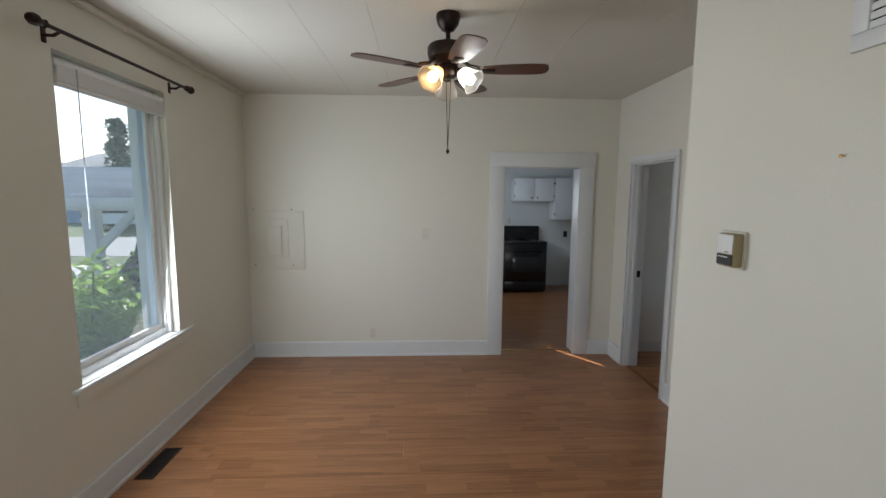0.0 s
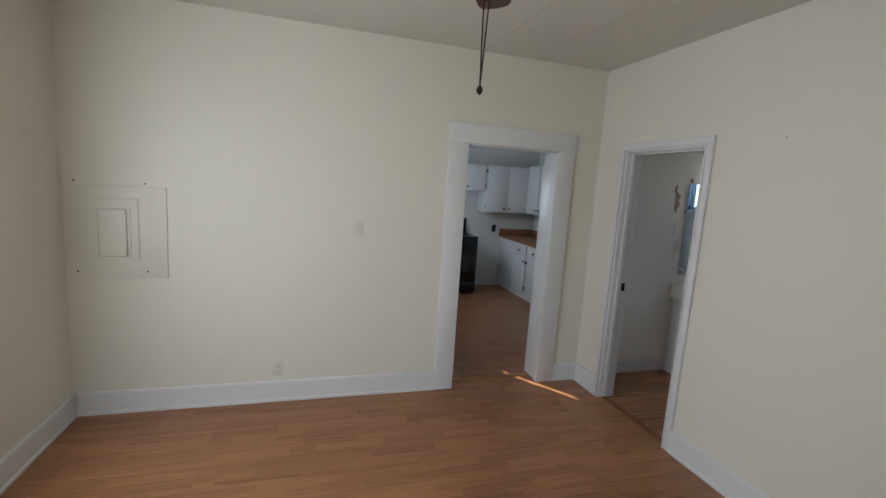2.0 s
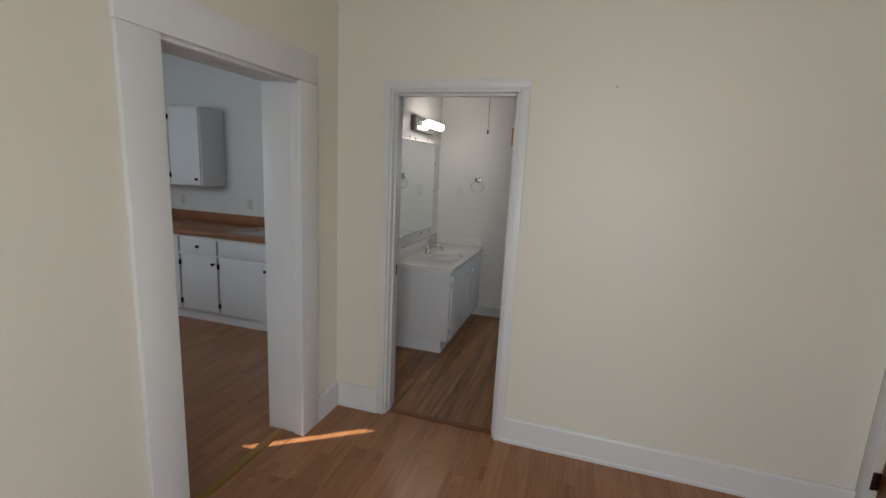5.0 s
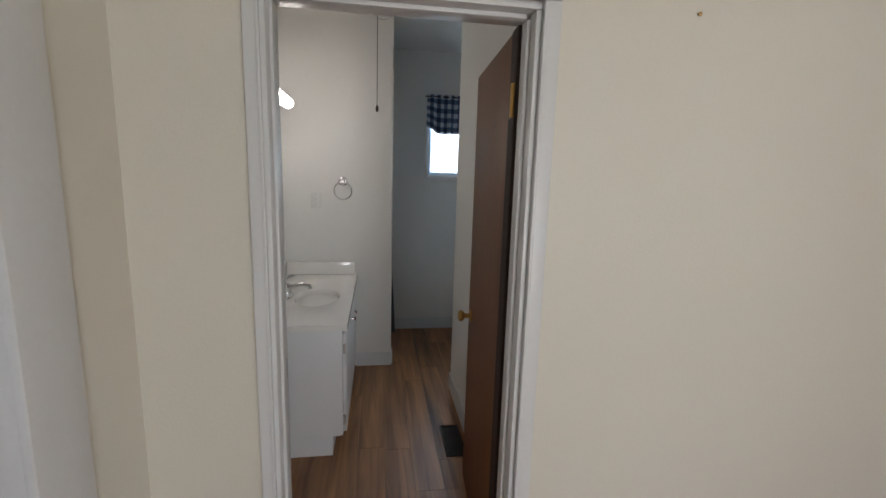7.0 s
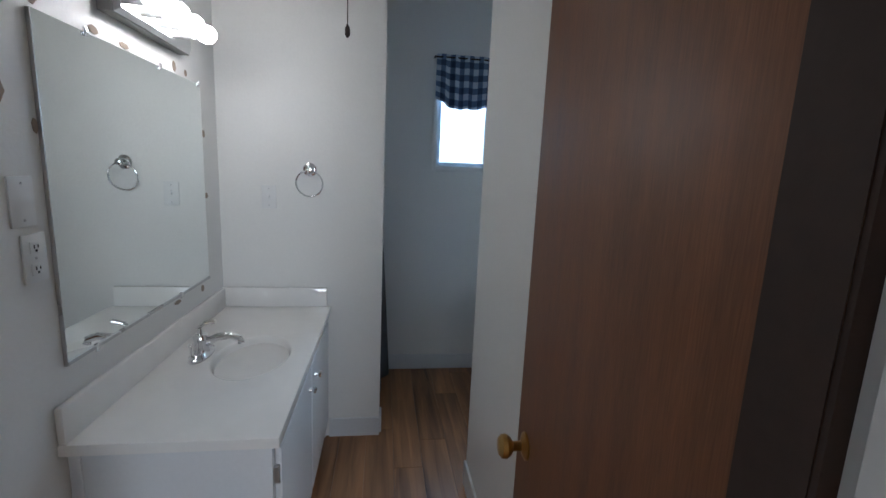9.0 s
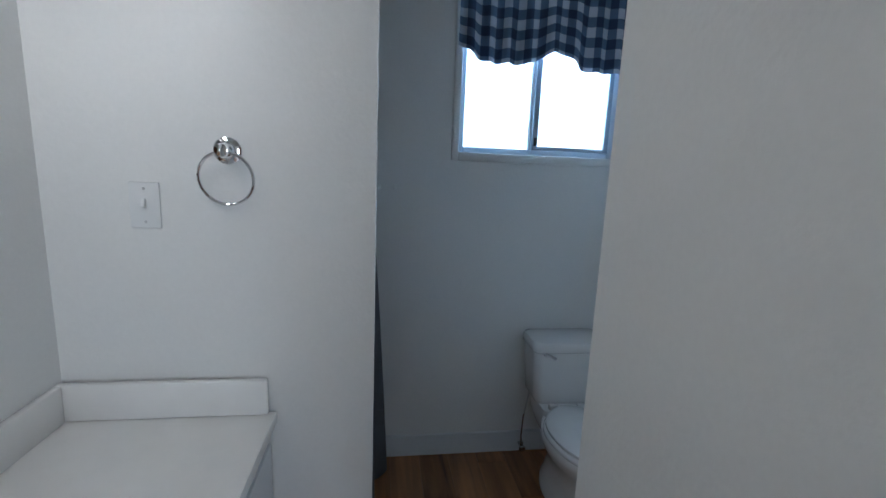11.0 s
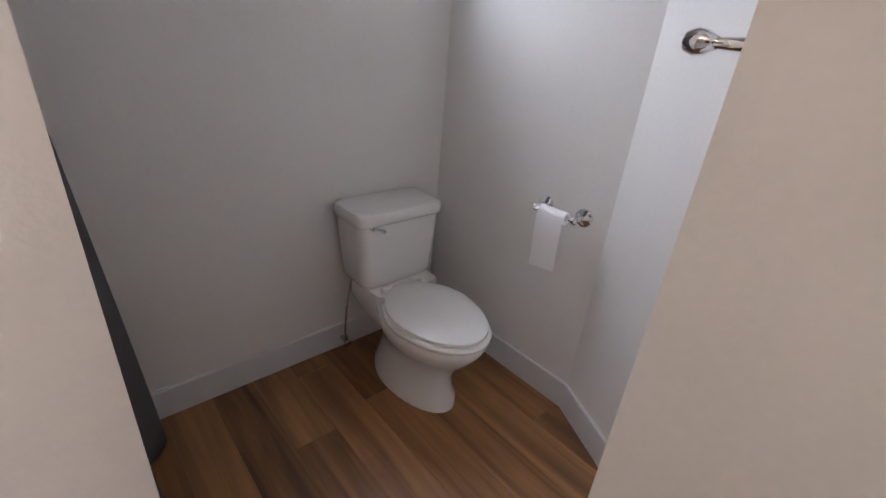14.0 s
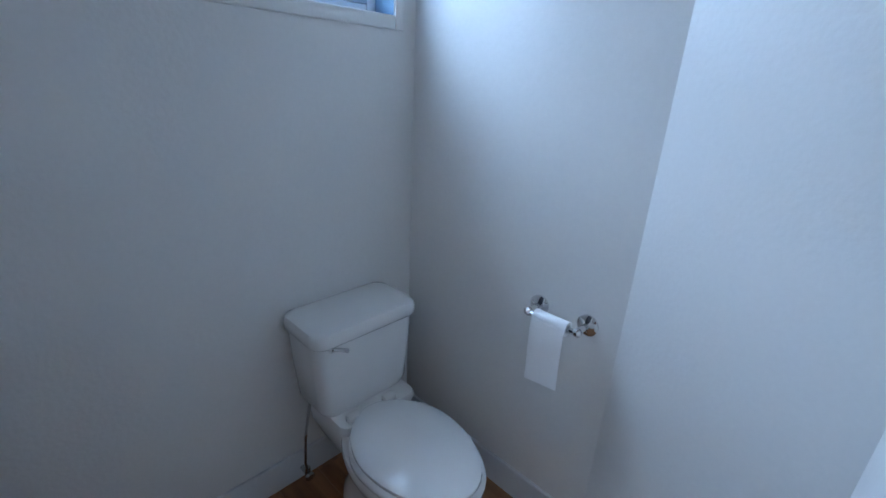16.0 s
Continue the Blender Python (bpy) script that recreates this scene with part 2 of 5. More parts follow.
def gingham():
    """Navy and white checked cotton, 8 cm checks."""
    mat = material("gingham_cotton", (1, 1, 1), 0.85, 0, 0.0004, 400, 0.04)
    n, k = mat.node_tree.nodes, mat.node_tree.links
    co, sep = n.new("ShaderNodeTexCoord"), n.new("ShaderNodeSeparateXYZ")
    k.new(co.outputs["UV"], sep.inputs[0])
    flags = []
    for axis in (0, 1):
        mul, frac, gate = n.new("ShaderNodeMath"), n.new("ShaderNodeMath"), n.new("ShaderNodeMath")
        mul.operation, mul.inputs[1].default_value = "MULTIPLY", 1 / 0.078
        frac.operation = "FRACT"
        gate.operation, gate.inputs[1].default_value = "GREATER_THAN", 0.5
        k.new(sep.outputs[axis], mul.inputs[0]), k.new(mul.outputs[0], frac.inputs[0]), k.new(frac.outputs[0], gate.inputs[0])
        flags.append(gate)
    add = n.new("ShaderNodeMath")
    k.new(flags[0].outputs[0], add.inputs[0]), k.new(flags[1].outputs[0], add.inputs[1])
    half = n.new("ShaderNodeMath")
    half.operation, half.inputs[1].default_value = "MULTIPLY", 0.5
    k.new(add.outputs[0], half.inputs[0])
    ramp = n.new("ShaderNodeValToRGB")
    ramp.color_ramp.interpolation = "CONSTANT"
    e = ramp.color_ramp.elements
    e[0].position, e[0].color = 0, (0.52, 0.59, 0.68, 1)
    e[1].position, e[1].color = 0.4, (0.11, 0.175, 0.29, 1)
    third = e.new(0.9)
    third.color = (0.03, 0.055, 0.115, 1)
    k.new(half.outputs[0], ramp.inputs[0])
    k.new(ramp.outputs[0], n["Principled BSDF"].inputs["Base Color"])
    return mat


def leaf_material(name, colour, glow_through):
    """Leaf that lets sunlight through."""
    mat = material(name, colour, 0.45, 0, 0, 15, 0.4, 4)
    n, k = mat.node_tree.nodes, mat.node_tree.links
    back, mix = n.new("ShaderNodeBsdfTranslucent"), n.new("ShaderNodeMixShader")
    back.inputs[0].default_value, mix.inputs[0].default_value = (*glow_through, 1), 0.5
    k.new(n["Principled BSDF"].outputs[0], mix.inputs[1]), k.new(back.outputs[0], mix.inputs[2])
    k.new(mix.outputs[0], n["Material Output"].inputs[0])
    return mat


LEAF = leaf_material("green_leaf", (0.12, 0.20, 0.06), (0.30, 0.45, 0.12))
LIME = leaf_material("yellow_green_leaf", (0.35, 0.38, 0.04), (0.6, 0.65, 0.08))
MIRROR = mirror_material()
PANE = glass_material("window_glass", (0.95, 0.98, 1.0), 0.94, haze=0.09)
CAR_GLASS = material("tinted_car_glass", (0.02, 0.025, 0.03), 0.05)
# pale glass tinted amber for the warm bulb's glow in it
LIT_SHADE = frosted_material("lit_shade_glass", (0.90, 0.70, 0.45))
SHADE = frosted_material("frosted_shade_glass", (0.9, 0.85, 0.75))
CLEAR_BULB = glass_material("clear_bulb_glass", (0.98, 0.98, 1), 0.85)
ACRYLIC = glass_material("clear_acrylic", (0.92, 0.95, 0.97), 0.75)
WARM_GLOW = glowing("warm_bulb", (1.0, 0.62, 0.25), 18)
WHITE_GLOW = glowing("white_bulb", (0.95, 0.97, 1.0), 22)
BATH_GLOW = glowing("bath_bulb", (0.98, 0.93, 0.87), 10.0)
GINGHAM = gingham()

# ---- mesh helpers ----


def bm_box(size, centre=(0, 0, 0), bevel=0.0, m=None, segments=2):
    bm = bmesh.new()
    bmesh.ops.create_cube(bm, size=1)
    bmesh.ops.scale(bm, vec=size, verts=bm.verts)
    if bevel:
        bmesh.ops.bevel(bm, geom=bm.edges[:], offset=min(bevel, min(size) * 0.45), segments=segments, affect="EDGES", profile=0.5)
    bmesh.ops.translate(bm, vec=centre, verts=bm.verts)
    if m:
        bmesh.ops.transform(bm, matrix=m, verts=bm.verts)
    return bm


def span(x0, x1, y0, y1, z0, z1, bevel=0.0):
    return bm_box((x1 - x0, y1 - y0, z1 - z0), ((x0 + x1) / 2, (y0 + y1) / 2, (z0 + z1) / 2), bevel)


def join(*meshes):
    out = bmesh.new()
    for bm in meshes:
        me = bpy.data.meshes.new("join")
        bm.to_mesh(me)
        out.from_mesh(me)
        bpy.data.meshes.remove(me)
        bm.free()
    return out


def lathe(profile, m=None, steps=24, squash=(1, 1)):
    """Turned shape round z from (radius, height) pairs."""
    bm = bmesh.new()
    rings = []
    for r, z in profile:
        rings.append([bm.verts.new((r * squash[0] * math.cos(2 * math.pi * i / steps), r * squash[1] * math.sin(2 * math.pi * i / steps), z)) for i in range(steps)])
    for a, b in zip(rings, rings[1:]):
        for i in range(steps):
            bm.faces.new((a[i], a[(i + 1) % steps], b[(i + 1) % steps], b[i]))
    bm.faces.new(rings[0][::-1]), bm.faces.new(rings[-1])
    bmesh.ops.remove_doubles(bm, verts=bm.verts, dist=1e-6)
    bmesh.ops.recalc_face_normals(bm, faces=bm.faces)
    if m:
        bmesh.ops.transform(bm, matrix=m, verts=bm.verts)
    return bm


def loft(sections, cap=True):
    """Skin through closed rings of equal count."""
    bm = bmesh.new()
    rings = [[bm.verts.new(p) for p in ring] for ring in sections]
    n = len(rings[0])
    for a, b in zip(rings, rings[1:]):
        for i in range(n):
            bm.faces.new((a[i], a[(i + 1) % n], b[(i + 1) % n], b[i]))
    if cap:
        bm.faces.new(rings[0][::-1]), bm.faces.new(rings[-1])
    bmesh.ops.recalc_face_normals(bm, faces=bm.faces)
    return bm


def tube(points, radius, closed=False, steps=8):
    """Round rod along points; radius may be one number or one for each point."""
    pts = [Vector(p) for p in points]
    radii = radius if isinstance(radius, (list, tuple)) else [radius] * len(pts)
    rings = []
    for i, p in enumerate(pts):
        if closed:
            d = pts[(i + 1) % len(pts)] - pts[i - 1]
        else:
            d = pts[min(i + 1, len(pts) - 1)] - pts[max(i - 1, 0)]
        d.normalize()
        ref = Vector((0, 0, 1)) if abs(d.z) < 0.95 else Vector((1, 0, 0))
        u = d.cross(ref).normalized()
        v = d.cross(u)
        rings.append([p + radii[i] * (math.cos(2 * math.pi * j / steps) * u + math.sin(2 * math.pi * j / steps) * v) for j in range(steps)])
    if closed:
        rings.append(rings[0])
        bm = loft(rings, False)
        bmesh.ops.remove_doubles(bm, verts=bm.verts, dist=1e-6)
        return bm
    return loft(rings)


def rounded_ring(hx, hy, r, z, cx=0, cy=0, n=6):
    """Rounded rectangle outline at height z."""
    ring = []
    for q, (sx, sy) in enumerate(((1, 1), (-1, 1), (-1, -1), (1, -1))):
        for i in range(n + 1):
            a = math.pi / 2 * (q + i / n)
            ring.append((cx + sx * (hx - r) + r * math.cos(a), cy + sy * (hy - r) + r * math.sin(a), z))
    return ring


def finish(bm, name, mats, smooth=None):
    me = bpy.data.meshes.new(name)
    if smooth is not None:
        for f in bm.faces:
            f.smooth = True
    bm.to_mesh(me)
    bm.free()
    for mat in mats if isinstance(mats, (list, tuple)) else [mats]:
        me.materials.append(mat)
    if smooth is not None:
        me.set_sharp_from_angle(angle=radians(smooth))
    return me


def thing(name, label, category, at=(0, 0, 0), group="", rz=0):
    ob = new(name)
    ob.empty_display_size = 0.1
    ob.matrix_world = pose(*at, 0, 0, rz)
    return tagged(ob, label, category, group)


def part(name, bm, mat, parent, label="", smooth=35):
    ob = new(name, finish(bm, name, mat, smooth))
    ob.parent = parent
    return tagged(ob, label)


def solid(name, bm, mat, label, category, smooth=35, at=(0, 0, 0), kind="", group=""):
    ob = new(name, finish(bm, name, mat, smooth))
    ob.location = at
    return tagged(ob, label, category, group, kind)


def wall(name, axis, u0, u1, a, b, z0, z1, openings, mats, label):
    """Upright wall from a to b across its thickness, along x or y from u0 to u1, with openings (u0, u1, z0, z1) through it. mats: the paint on the lower side, on the upper side."""
    us = sorted({u0, u1, *[o[0] for o in openings], *[o[1] for o in openings]})
    zs = sorted({z0, z1, *[o[2] for o in openings], *[o[3] for o in openings]})
    us, zs = [u for u in us if u0 <= u <= u1], [z for z in zs if z0 <= z <= z1]

    def full(i, j):
        if not (0 <= i < len(us) - 1 and 0 <= j < len(zs) - 1):
            return False
        um, zm = (us[i] + us[i + 1]) / 2, (zs[j] + zs[j + 1]) / 2
        return not any(o[0] < um < o[1] and o[2] < zm < o[3] for o in openings)

    bm = bmesh.new()

    def face(corners, index):
        f = bm.faces.new([bm.verts.new((u, d, z) if axis == "x" else (d, u, z)) for u, d, z in corners])
        f.material_index = index

    for i in range(len(us) - 1):
        for j in range(len(zs) - 1):
            if not full(i, j):
                continue
            l, r, s, t = us[i], us[i + 1], zs[j], zs[j + 1]
            face(((l, a, s), (r, a, s), (r, a, t), (l, a, t)), 0)
            face(((l, b, s), (l, b, t), (r, b, t), (r, b, s)), 1)
            if not full(i - 1, j):
                face(((l, a, s), (l, a, t), (l, b, t), (l, b, s)), 1)
            if not full(i + 1, j):
                face(((r, a, s), (r, b, s), (r, b, t), (r, a, t)), 1)
            if not full(i, j - 1):
                face(((l, a, s), (l, b, s), (r, b, s), (r, a, s)), 1)
            if not full(i, j + 1):
                face(((l, a, t), (r, a, t), (r, b, t), (l, b, t)), 1)
    bmesh.ops.remove_doubles(bm, verts=bm.verts, dist=1e-5)
    bmesh.ops.recalc_face_normals(bm, faces=bm.faces)
    return solid(name, bm, mats, label, "wall", None, kind="structure")


# ---- the house ----
H = 2.71
# second opening is unseen, added to light the room from behind the walker
wall("wall_west", "y", -3.12, 5.163, -1.72, -1.58, 0, H, [(2.66, 3.60, 0.70, 2.41), (-1.8, 0.2, 0.7, 2.3)], (SIDING, WALL), "cream painted outer wall with a large window")
wall("wall_north", "x", -1.58, 2.40, 4.945, 5.163, 0, H, [(1.06, 1.890, 0, 2.03)], (WALL, KITCHEN), "cream painted wall with the kitchen doorway")
wall("wall_east", "y", 1.93, 4.945, 2.264, 2.40, 0, H, [(3.852, 4.5945, 0, 2.045)], (WALL, BATH), "cream painted wall with the bathroom doorway")
wall("wall_thermostat", "y", -3.0, 2.05, 1.245, 1.365, 0, H, [], (WALL, WALL), "cream painted orange-peel wall that ends in a corner")
wall("wall_closet", "x", 1.365, 2.264, 1.93, 2.05, 0, H, [(1.46, 2.19, 0, 2.03)], (WALL, WALL), "cream painted closet wall with a brown door")
# opening out of view, added for the front daylight lamp
wall("wall_south", "x", -1.58, 1.245, -3.12, -3.0, 0, H, [(-1.2, 0.8, 0.8, 2.2)], (SIDING, WALL), "cream painted wall")
wall("wall_bath_north", "x", 2.40, 5.49, 5.0, 5.163, 0, H, [], (BATH, KITCHEN), "white painted bathroom wall with chipped patches")
wall("wall_bath_east", "y", 2.76, 5.0, 5.35, 5.49, 0, H, [(2.99, 3.81, 1.56, 2.25)], (BATH, SIDING), "white painted bathroom wall with a small window")
wall("wall_towel_ring", "y", 4.18, 5.0, 4.49, 4.59, 0, H, [], (BATH, BATH), "white painted partition beside the vanity")
wall("wall_bath_south", "x", 2.40, 4.05, 3.64, 3.75, 0, H, [], (BATH, BATH), "white painted partition behind the open door")
wall("wall_toilet_west", "y", 3.02, 3.64, 3.93, 4.05, 0, H, [], (BATH, BATH), "white painted wall with a towel bar")
wall("wall_toilet_south", "x", 4.516, 5.35, 2.76, 2.90, 0, H, [], (BATH, BATH), "white painted wall beside the toilet")
angled = wall("wall_toilet_angled", "x", 0, 0.56, -0.1, 0, 0, H, [], (BATH, BATH), "white painted slanting wall")
angled.matrix_world = pose(4.516, 2.90, 0, 0, 0, 153.6) @ pose(0, 0, 0) @ Matrix.Diagonal((1, -1, 1, 1))
wall("wall_kitchen_north", "x", 0.78, 3.82, 8.65, 8.77, 0, H, [], (KITCHEN, SIDING), "white painted kitchen wall behind the range")
wall("wall_kitchen_east", "y", 5.163, 8.65, 3.70, 3.82, 0, H, [], (KITCHEN, SIDING), "white painted kitchen wall behind the counter")
# unseen wall; the slot is added to shape the sun streak on the floor
wall("wall_kitchen_west", "y", 5.163, 8.65, 0.78, 0.90, 0, H, [(6.174, 6.414, 1.09, 1.85)], (SIDING, KITCHEN), "white painted kitchen wall")


def ceiling(name, x0, x1, y0, y1, z, mat, step, label):
    """Painted panels with shallow grooves between them, in one mesh."""
    bm = bmesh.new()
    bm = join(bm, span(x0, x1, y0, y1, z + 0.006, z + 0.05))
    x = x0
    pieces = [bm]
    while x < x1 - 0.01:
        e = min(x + step, x1)
        pieces.append(span(x + 0.0008, e - 0.0008, y0, y1, z, z + 0.007, 0.0012))
        x = e
    return solid(name, join(*pieces), mat, label, "ceiling", None, kind="structure")


for nm, x0, x1, y0, y1, mat, step, lab in (("ceiling", -1.72, 2.34, -3.12, 5.05, CEILING, 0.41, "cream painted ceiling of long narrow panels"),
                                           ("ceiling_bath", 2.34, 5.49, 2.7, 5.05, BATH, 9, "white painted bathroom ceiling"),
                                           ("ceiling_kitchen", 0.78, 3.82, 5.05, 8.77, KITCHEN, 9, "white painted kitchen ceiling")):
    ceiling(nm, x0, x1, y0, y1, H, mat, step, lab)
# out of view; the overhang is added to keep sun out of the window
solid("roof", join(span(-3.2, 6.0, -3.7, 5.3, 2.95, 3.05), span(0.6, 4.4, 5.3, 9.3, 2.95, 3.05)), SHINGLE, "unseen grey roof slab, overhang added to block the sun", "roof", None, kind="structure")

# cove strip along the west ceiling edge
solid("trim", span(-1.58, -1.53, -3.0, 4.945, H - 0.035, H - 0.001, 0.012), WALL, "cream painted ceiling moulding", "moulding", kind="structure")

# skirting boards
BASE = 0.16


def board(x0, y0, x1, y1, h, t, side, name="baseboard"):
    """Skirting from one point to another; side 1: it stands out to the left of the way."""
    a, b = Vector((x0, y0, 0)), Vector((x1, y1, 0))
    d = (b - a).normalized()
    nrm = Vector((-d.y, d.x, 0)) * side
    prof = [(0.0005, 0), (t, 0), (t, h - 0.004), (t - 0.003, h), (0.0005, h)] if h < 0.13 else [(0.0005, 0), (t + 0.006, 0), (t + 0.006, 0.018), (t, 0.026), (t, h - 0.012), (t - 0.005, h), (0.0005, h)]
    bm = loft([[p + nrm * u + Vector((0, 0, v)) for u, v in prof] for p in (a, b)])
    return solid(name, bm, TRIM, "white painted wooden skirting board", "baseboard", None, kind="structure")


board(-1.58, -3.0, -1.58, 4.945, BASE, 0.018, -1)
board(-1.555, 4.945, 0.909, 4.945, BASE, 0.018, -1)
board(2.012, 4.945, 2.264, 4.945, BASE, 0.018, -1)
board(2.264, 4.92, 2.264, 4.634, BASE, 0.018, -1)
board(2.264, 3.802, 2.264, 2.07, BASE, 0.018, -1)
board(1.245, 2.05, 1.245, -3.0, BASE, 0.018, -1)
board(4.49, 4.18, 4.49, 4.46, 0.11, 0.012, 1)
board(4.505, 4.18, 4.59, 4.18, 0.11, 0.012, -1)
board(2.52, 3.75, 4.05, 3.75, 0.12, 0.012, 1)
board(5.35, 2.914, 5.35, 4.9, 0.115, 0.012, 1)
board(4.516, 2.90, 5.336, 2.90, 0.115, 0.012, 1)
board(4.05, 3.13, 4.514, 2.901, 0.115, 0.012, 1)
board(2.40, 5.0, 3.30, 5.0, 0.115, 0.012, -1)
board(3.10, 8.65, 2.44, 8.65, 0.1, 0.012, 1)


# doorways
def casing(name, pieces, label):
    ob = thing(name, label, "door frame")
    ob["kind"] = "structure"
    for nm, bm, mat in pieces:
        part(nm, bm, mat, ob)
    return ob


casing("trim_kitchen_doorway", [
    ("side_casing", span(0.910, 1.066, 4.922, 4.944, 0, 2.018, 0.003), TRIM),
    ("side_casing", span(1.852, 2.010, 4.922, 4.944, 0, 2.018, 0.003), TRIM),
    ("head_casing", span(0.905, 2.014, 4.920, 4.944, 2.019, 2.168, 0.003), TRIM),
    ("jamb", span(1.0605, 1.076, 4.945, 5.175, 0, 2.015, 0.002), TRIM),
    ("jamb", span(1.870, 1.8895, 4.945, 5.175, 0, 2.015, 0.002), TRIM),
    ("head_jamb", span(1.0605, 1.8895, 4.945, 5.175, 2.0155, 2.0295, 0.002), TRIM),
    ("stop", span(1.858, 1.8695, 4.9445, 4.990, 0, 2.003, 0.004), TRIM),
    ("stop", span(1.077, 1.869, 4.9445, 4.990, 2.0035, 2.015, 0.004), TRIM),
    ("threshold", span(1.077, 1.869, 5.06, 5.11, 0.0005, 0.007, 0.003), BRASS),
], "white painted wooden casing of the kitchen doorway")
bath_casing = casing("trim_bathroom_doorway", [
    ("side_casing", span(2.244, 2.2635, 3.800, 3.852, 0, 2.045, 0.004), TRIM),
    ("side_casing", span(2.244, 2.2635, 4.592, 4.632, 0, 2.045, 0.004), TRIM),
    ("head_casing", span(2.244, 2.2635, 3.800, 4.632, 2.0455, 2.094, 0.004), TRIM),
    ("jamb", span(2.258, 2.41, 3.8525, 3.868, 0, 2.024, 0.002), TRIM),
    ("jamb", span(2.258, 2.41, 4.5795, 4.594, 0, 2.024, 0.002), TRIM),
    ("head_jamb", span(2.258, 2.41, 3.8525, 4.594, 2.025, 2.0445, 0.002), TRIM),
    ("stop", span(2.30, 2.345, 3.8685, 3.88, 0, 2.011, 0.002), TRIM),
    ("stop", span(2.30, 2.345, 4.570, 4.579, 0, 2.011, 0.002), TRIM),
    ("stop", span(2.30, 2.345, 3.881, 4.5695, 2.012, 2.0245, 0.002), TRIM),
    ("strike_plate", span(2.35, 2.385, 4.5775, 4.580, 0.92, 0.985, 0.001), BRONZE),
    ("threshold", span(2.29, 2.335, 3.869, 4.569, 0.0005, 0.008, 0.003), BROWN_DOOR),
], "white painted moulded casing of the bathroom doorway")
for bead in (span(2.236, 2.2435, 3.843, 3.853, 0, 2.04, 0.003), span(2.236, 2.2435, 4.590, 4.599, 0, 2.04, 0.003), span(2.236, 2.2435, 3.843, 4.599, 2.0405, 2.050, 0.003)):
    part("inner_bead", bead, TRIM, bath_casing)
casing("trim_closet_doorway", [
    ("side_casing", span(2.185, 2.263, 2.0505, 2.068, 0, 2.03, 0.003), TRIM),
    ("side_casing", span(1.375, 1.465, 2.0505, 2.068, 0, 2.03, 0.003), TRIM),
    ("head_casing", span(1.375, 2.263, 2.0505, 2.068, 2.031, 2.12, 0.003), TRIM),
], "white painted wooden casing of the closet door")
closet = thing("door_closet", "closed brown stained flush closet door", "door", (2.185, 2.03, 0))
closet["kind"] = "structure"
part("door_leaf", span(-0.722, -0.003, -0.04, 0.0, 0.01, 2.02, 0.002), BROWN_DOOR, closet)
for z in (0.27, 1.75):
    part("hinge", join(lathe([(0.008, -0.045), (0.008, 0.045)], pose(0, 0.024, z), 10), span(-0.004, 0.004, 0.0, 0.022, z - 0.044, z + 0.044)), BRONZE, closet)

# open bathroom door, hinged on the south jamb
door = thing("door_bathroom", "open brown stained flush wooden door, against the partition", "door", (2.365, 3.884, 0), rz=-3.3)
door["kind"] = "structure"
part("door_leaf", span(0.004, 0.715, -0.034, 0.0, 0.012, 2.012, 0.0015), BROWN_DOOR, door)
part("door_edge", span(-0.002, 0.0035, -0.034, 0.0, 0.012, 2.015), DARK_EDGE, door, "rough unpainted hinge edge, near-black for the gap's shade")
# black of this strip stands in for shade between door and jamb
part("gap_shade_strip", span(0.0036, 0.070, 0.0002, 0.0012, 0.012, 2.015), DARK_EDGE, door, "dark strip beside the hinges, blackened for the gap's shade")
for z in (0.25, 1.80):
    part("hinge", join(lathe([(0.007, -0.05), (0.007, 0.05)], pose(0.0, 0.008, z), 10), span(0.002, 0.05, 0.0015, 0.004, z - 0.048, z + 0.048, 0.001)), BRASS, door, "brass butt hinge")
knob = [(0.031, 0), (0.031, 0.004), (0.024, 0.008), (0.011, 0.012), (0.011, 0.030), (0.020, 0.036), (0.027, 0.046), (0.026, 0.056), (0.018, 0.063), (0.004, 0.065)]
part("knob", lathe(knob, pose(0.645, 0, 0.905, -90)), BRASS, door, "round brass knob")
part("knob", lathe(knob, pose(0.645, -0.034, 0.905, 90)), BRASS, door, "round brass knob")
part("latch", span(0.7151, 0.718, -0.028, -0.006, 0.875, 0.935), BRASS, door)

# ---- window of the main room ----
win = thing("window_1", "large white framed window with a raised blind", "window", (-1.65, 3.13, 0))
win["kind"] = "structure"
part("window_sill", join(span(-0.07, 0.09, -0.54, 0.64, 0.672, 0.698, 0.006), span(-0.069, 0.07, -0.4695, 0.4695, 0.6985, 0.704)), TRIM, win, "white painted sill with ears")
part("apron", span(0.071, 0.085, -0.52, 0.60, 0.60, 0.6715, 0.004), WALL, win)
for y0, y1 in ((-0.469, -0.425), (0.425, 0.469)):
    part("window_frame", join(span(-0.06, 0.0, y0, y1, 0.705, 2.409, 0.003), span(0.001, 0.025, y0 + (0.012 if y0 > 0 else 0), y1 - (0.012 if y0 < 0 else 0), 0.705, 2.409, 0.003)), VINYL_FRAME, win)
part("window_frame", span(-0.06, 0.0, -0.424, 0.424, 0.705, 0.745, 0.003), VINYL_FRAME, win)
part("window_frame", span(-0.06, 0.0, -0.424, 0.424, 2.365, 2.409, 0.003), VINYL_FRAME, win)
part("sash", join(span(-0.045, -0.02, -0.4235, -0.385, 0.746, 2.364, 0.003), span(-0.045, -0.02, 0.385, 0.4235, 0.746, 2.364, 0.003), span(-0.045, -0.02, -0.384, 0.384, 0.746, 0.785, 0.003), span(-0.045, -0.02, -0.384, 0.384, 2.32, 2.364, 0.003)), VINYL_FRAME, win)
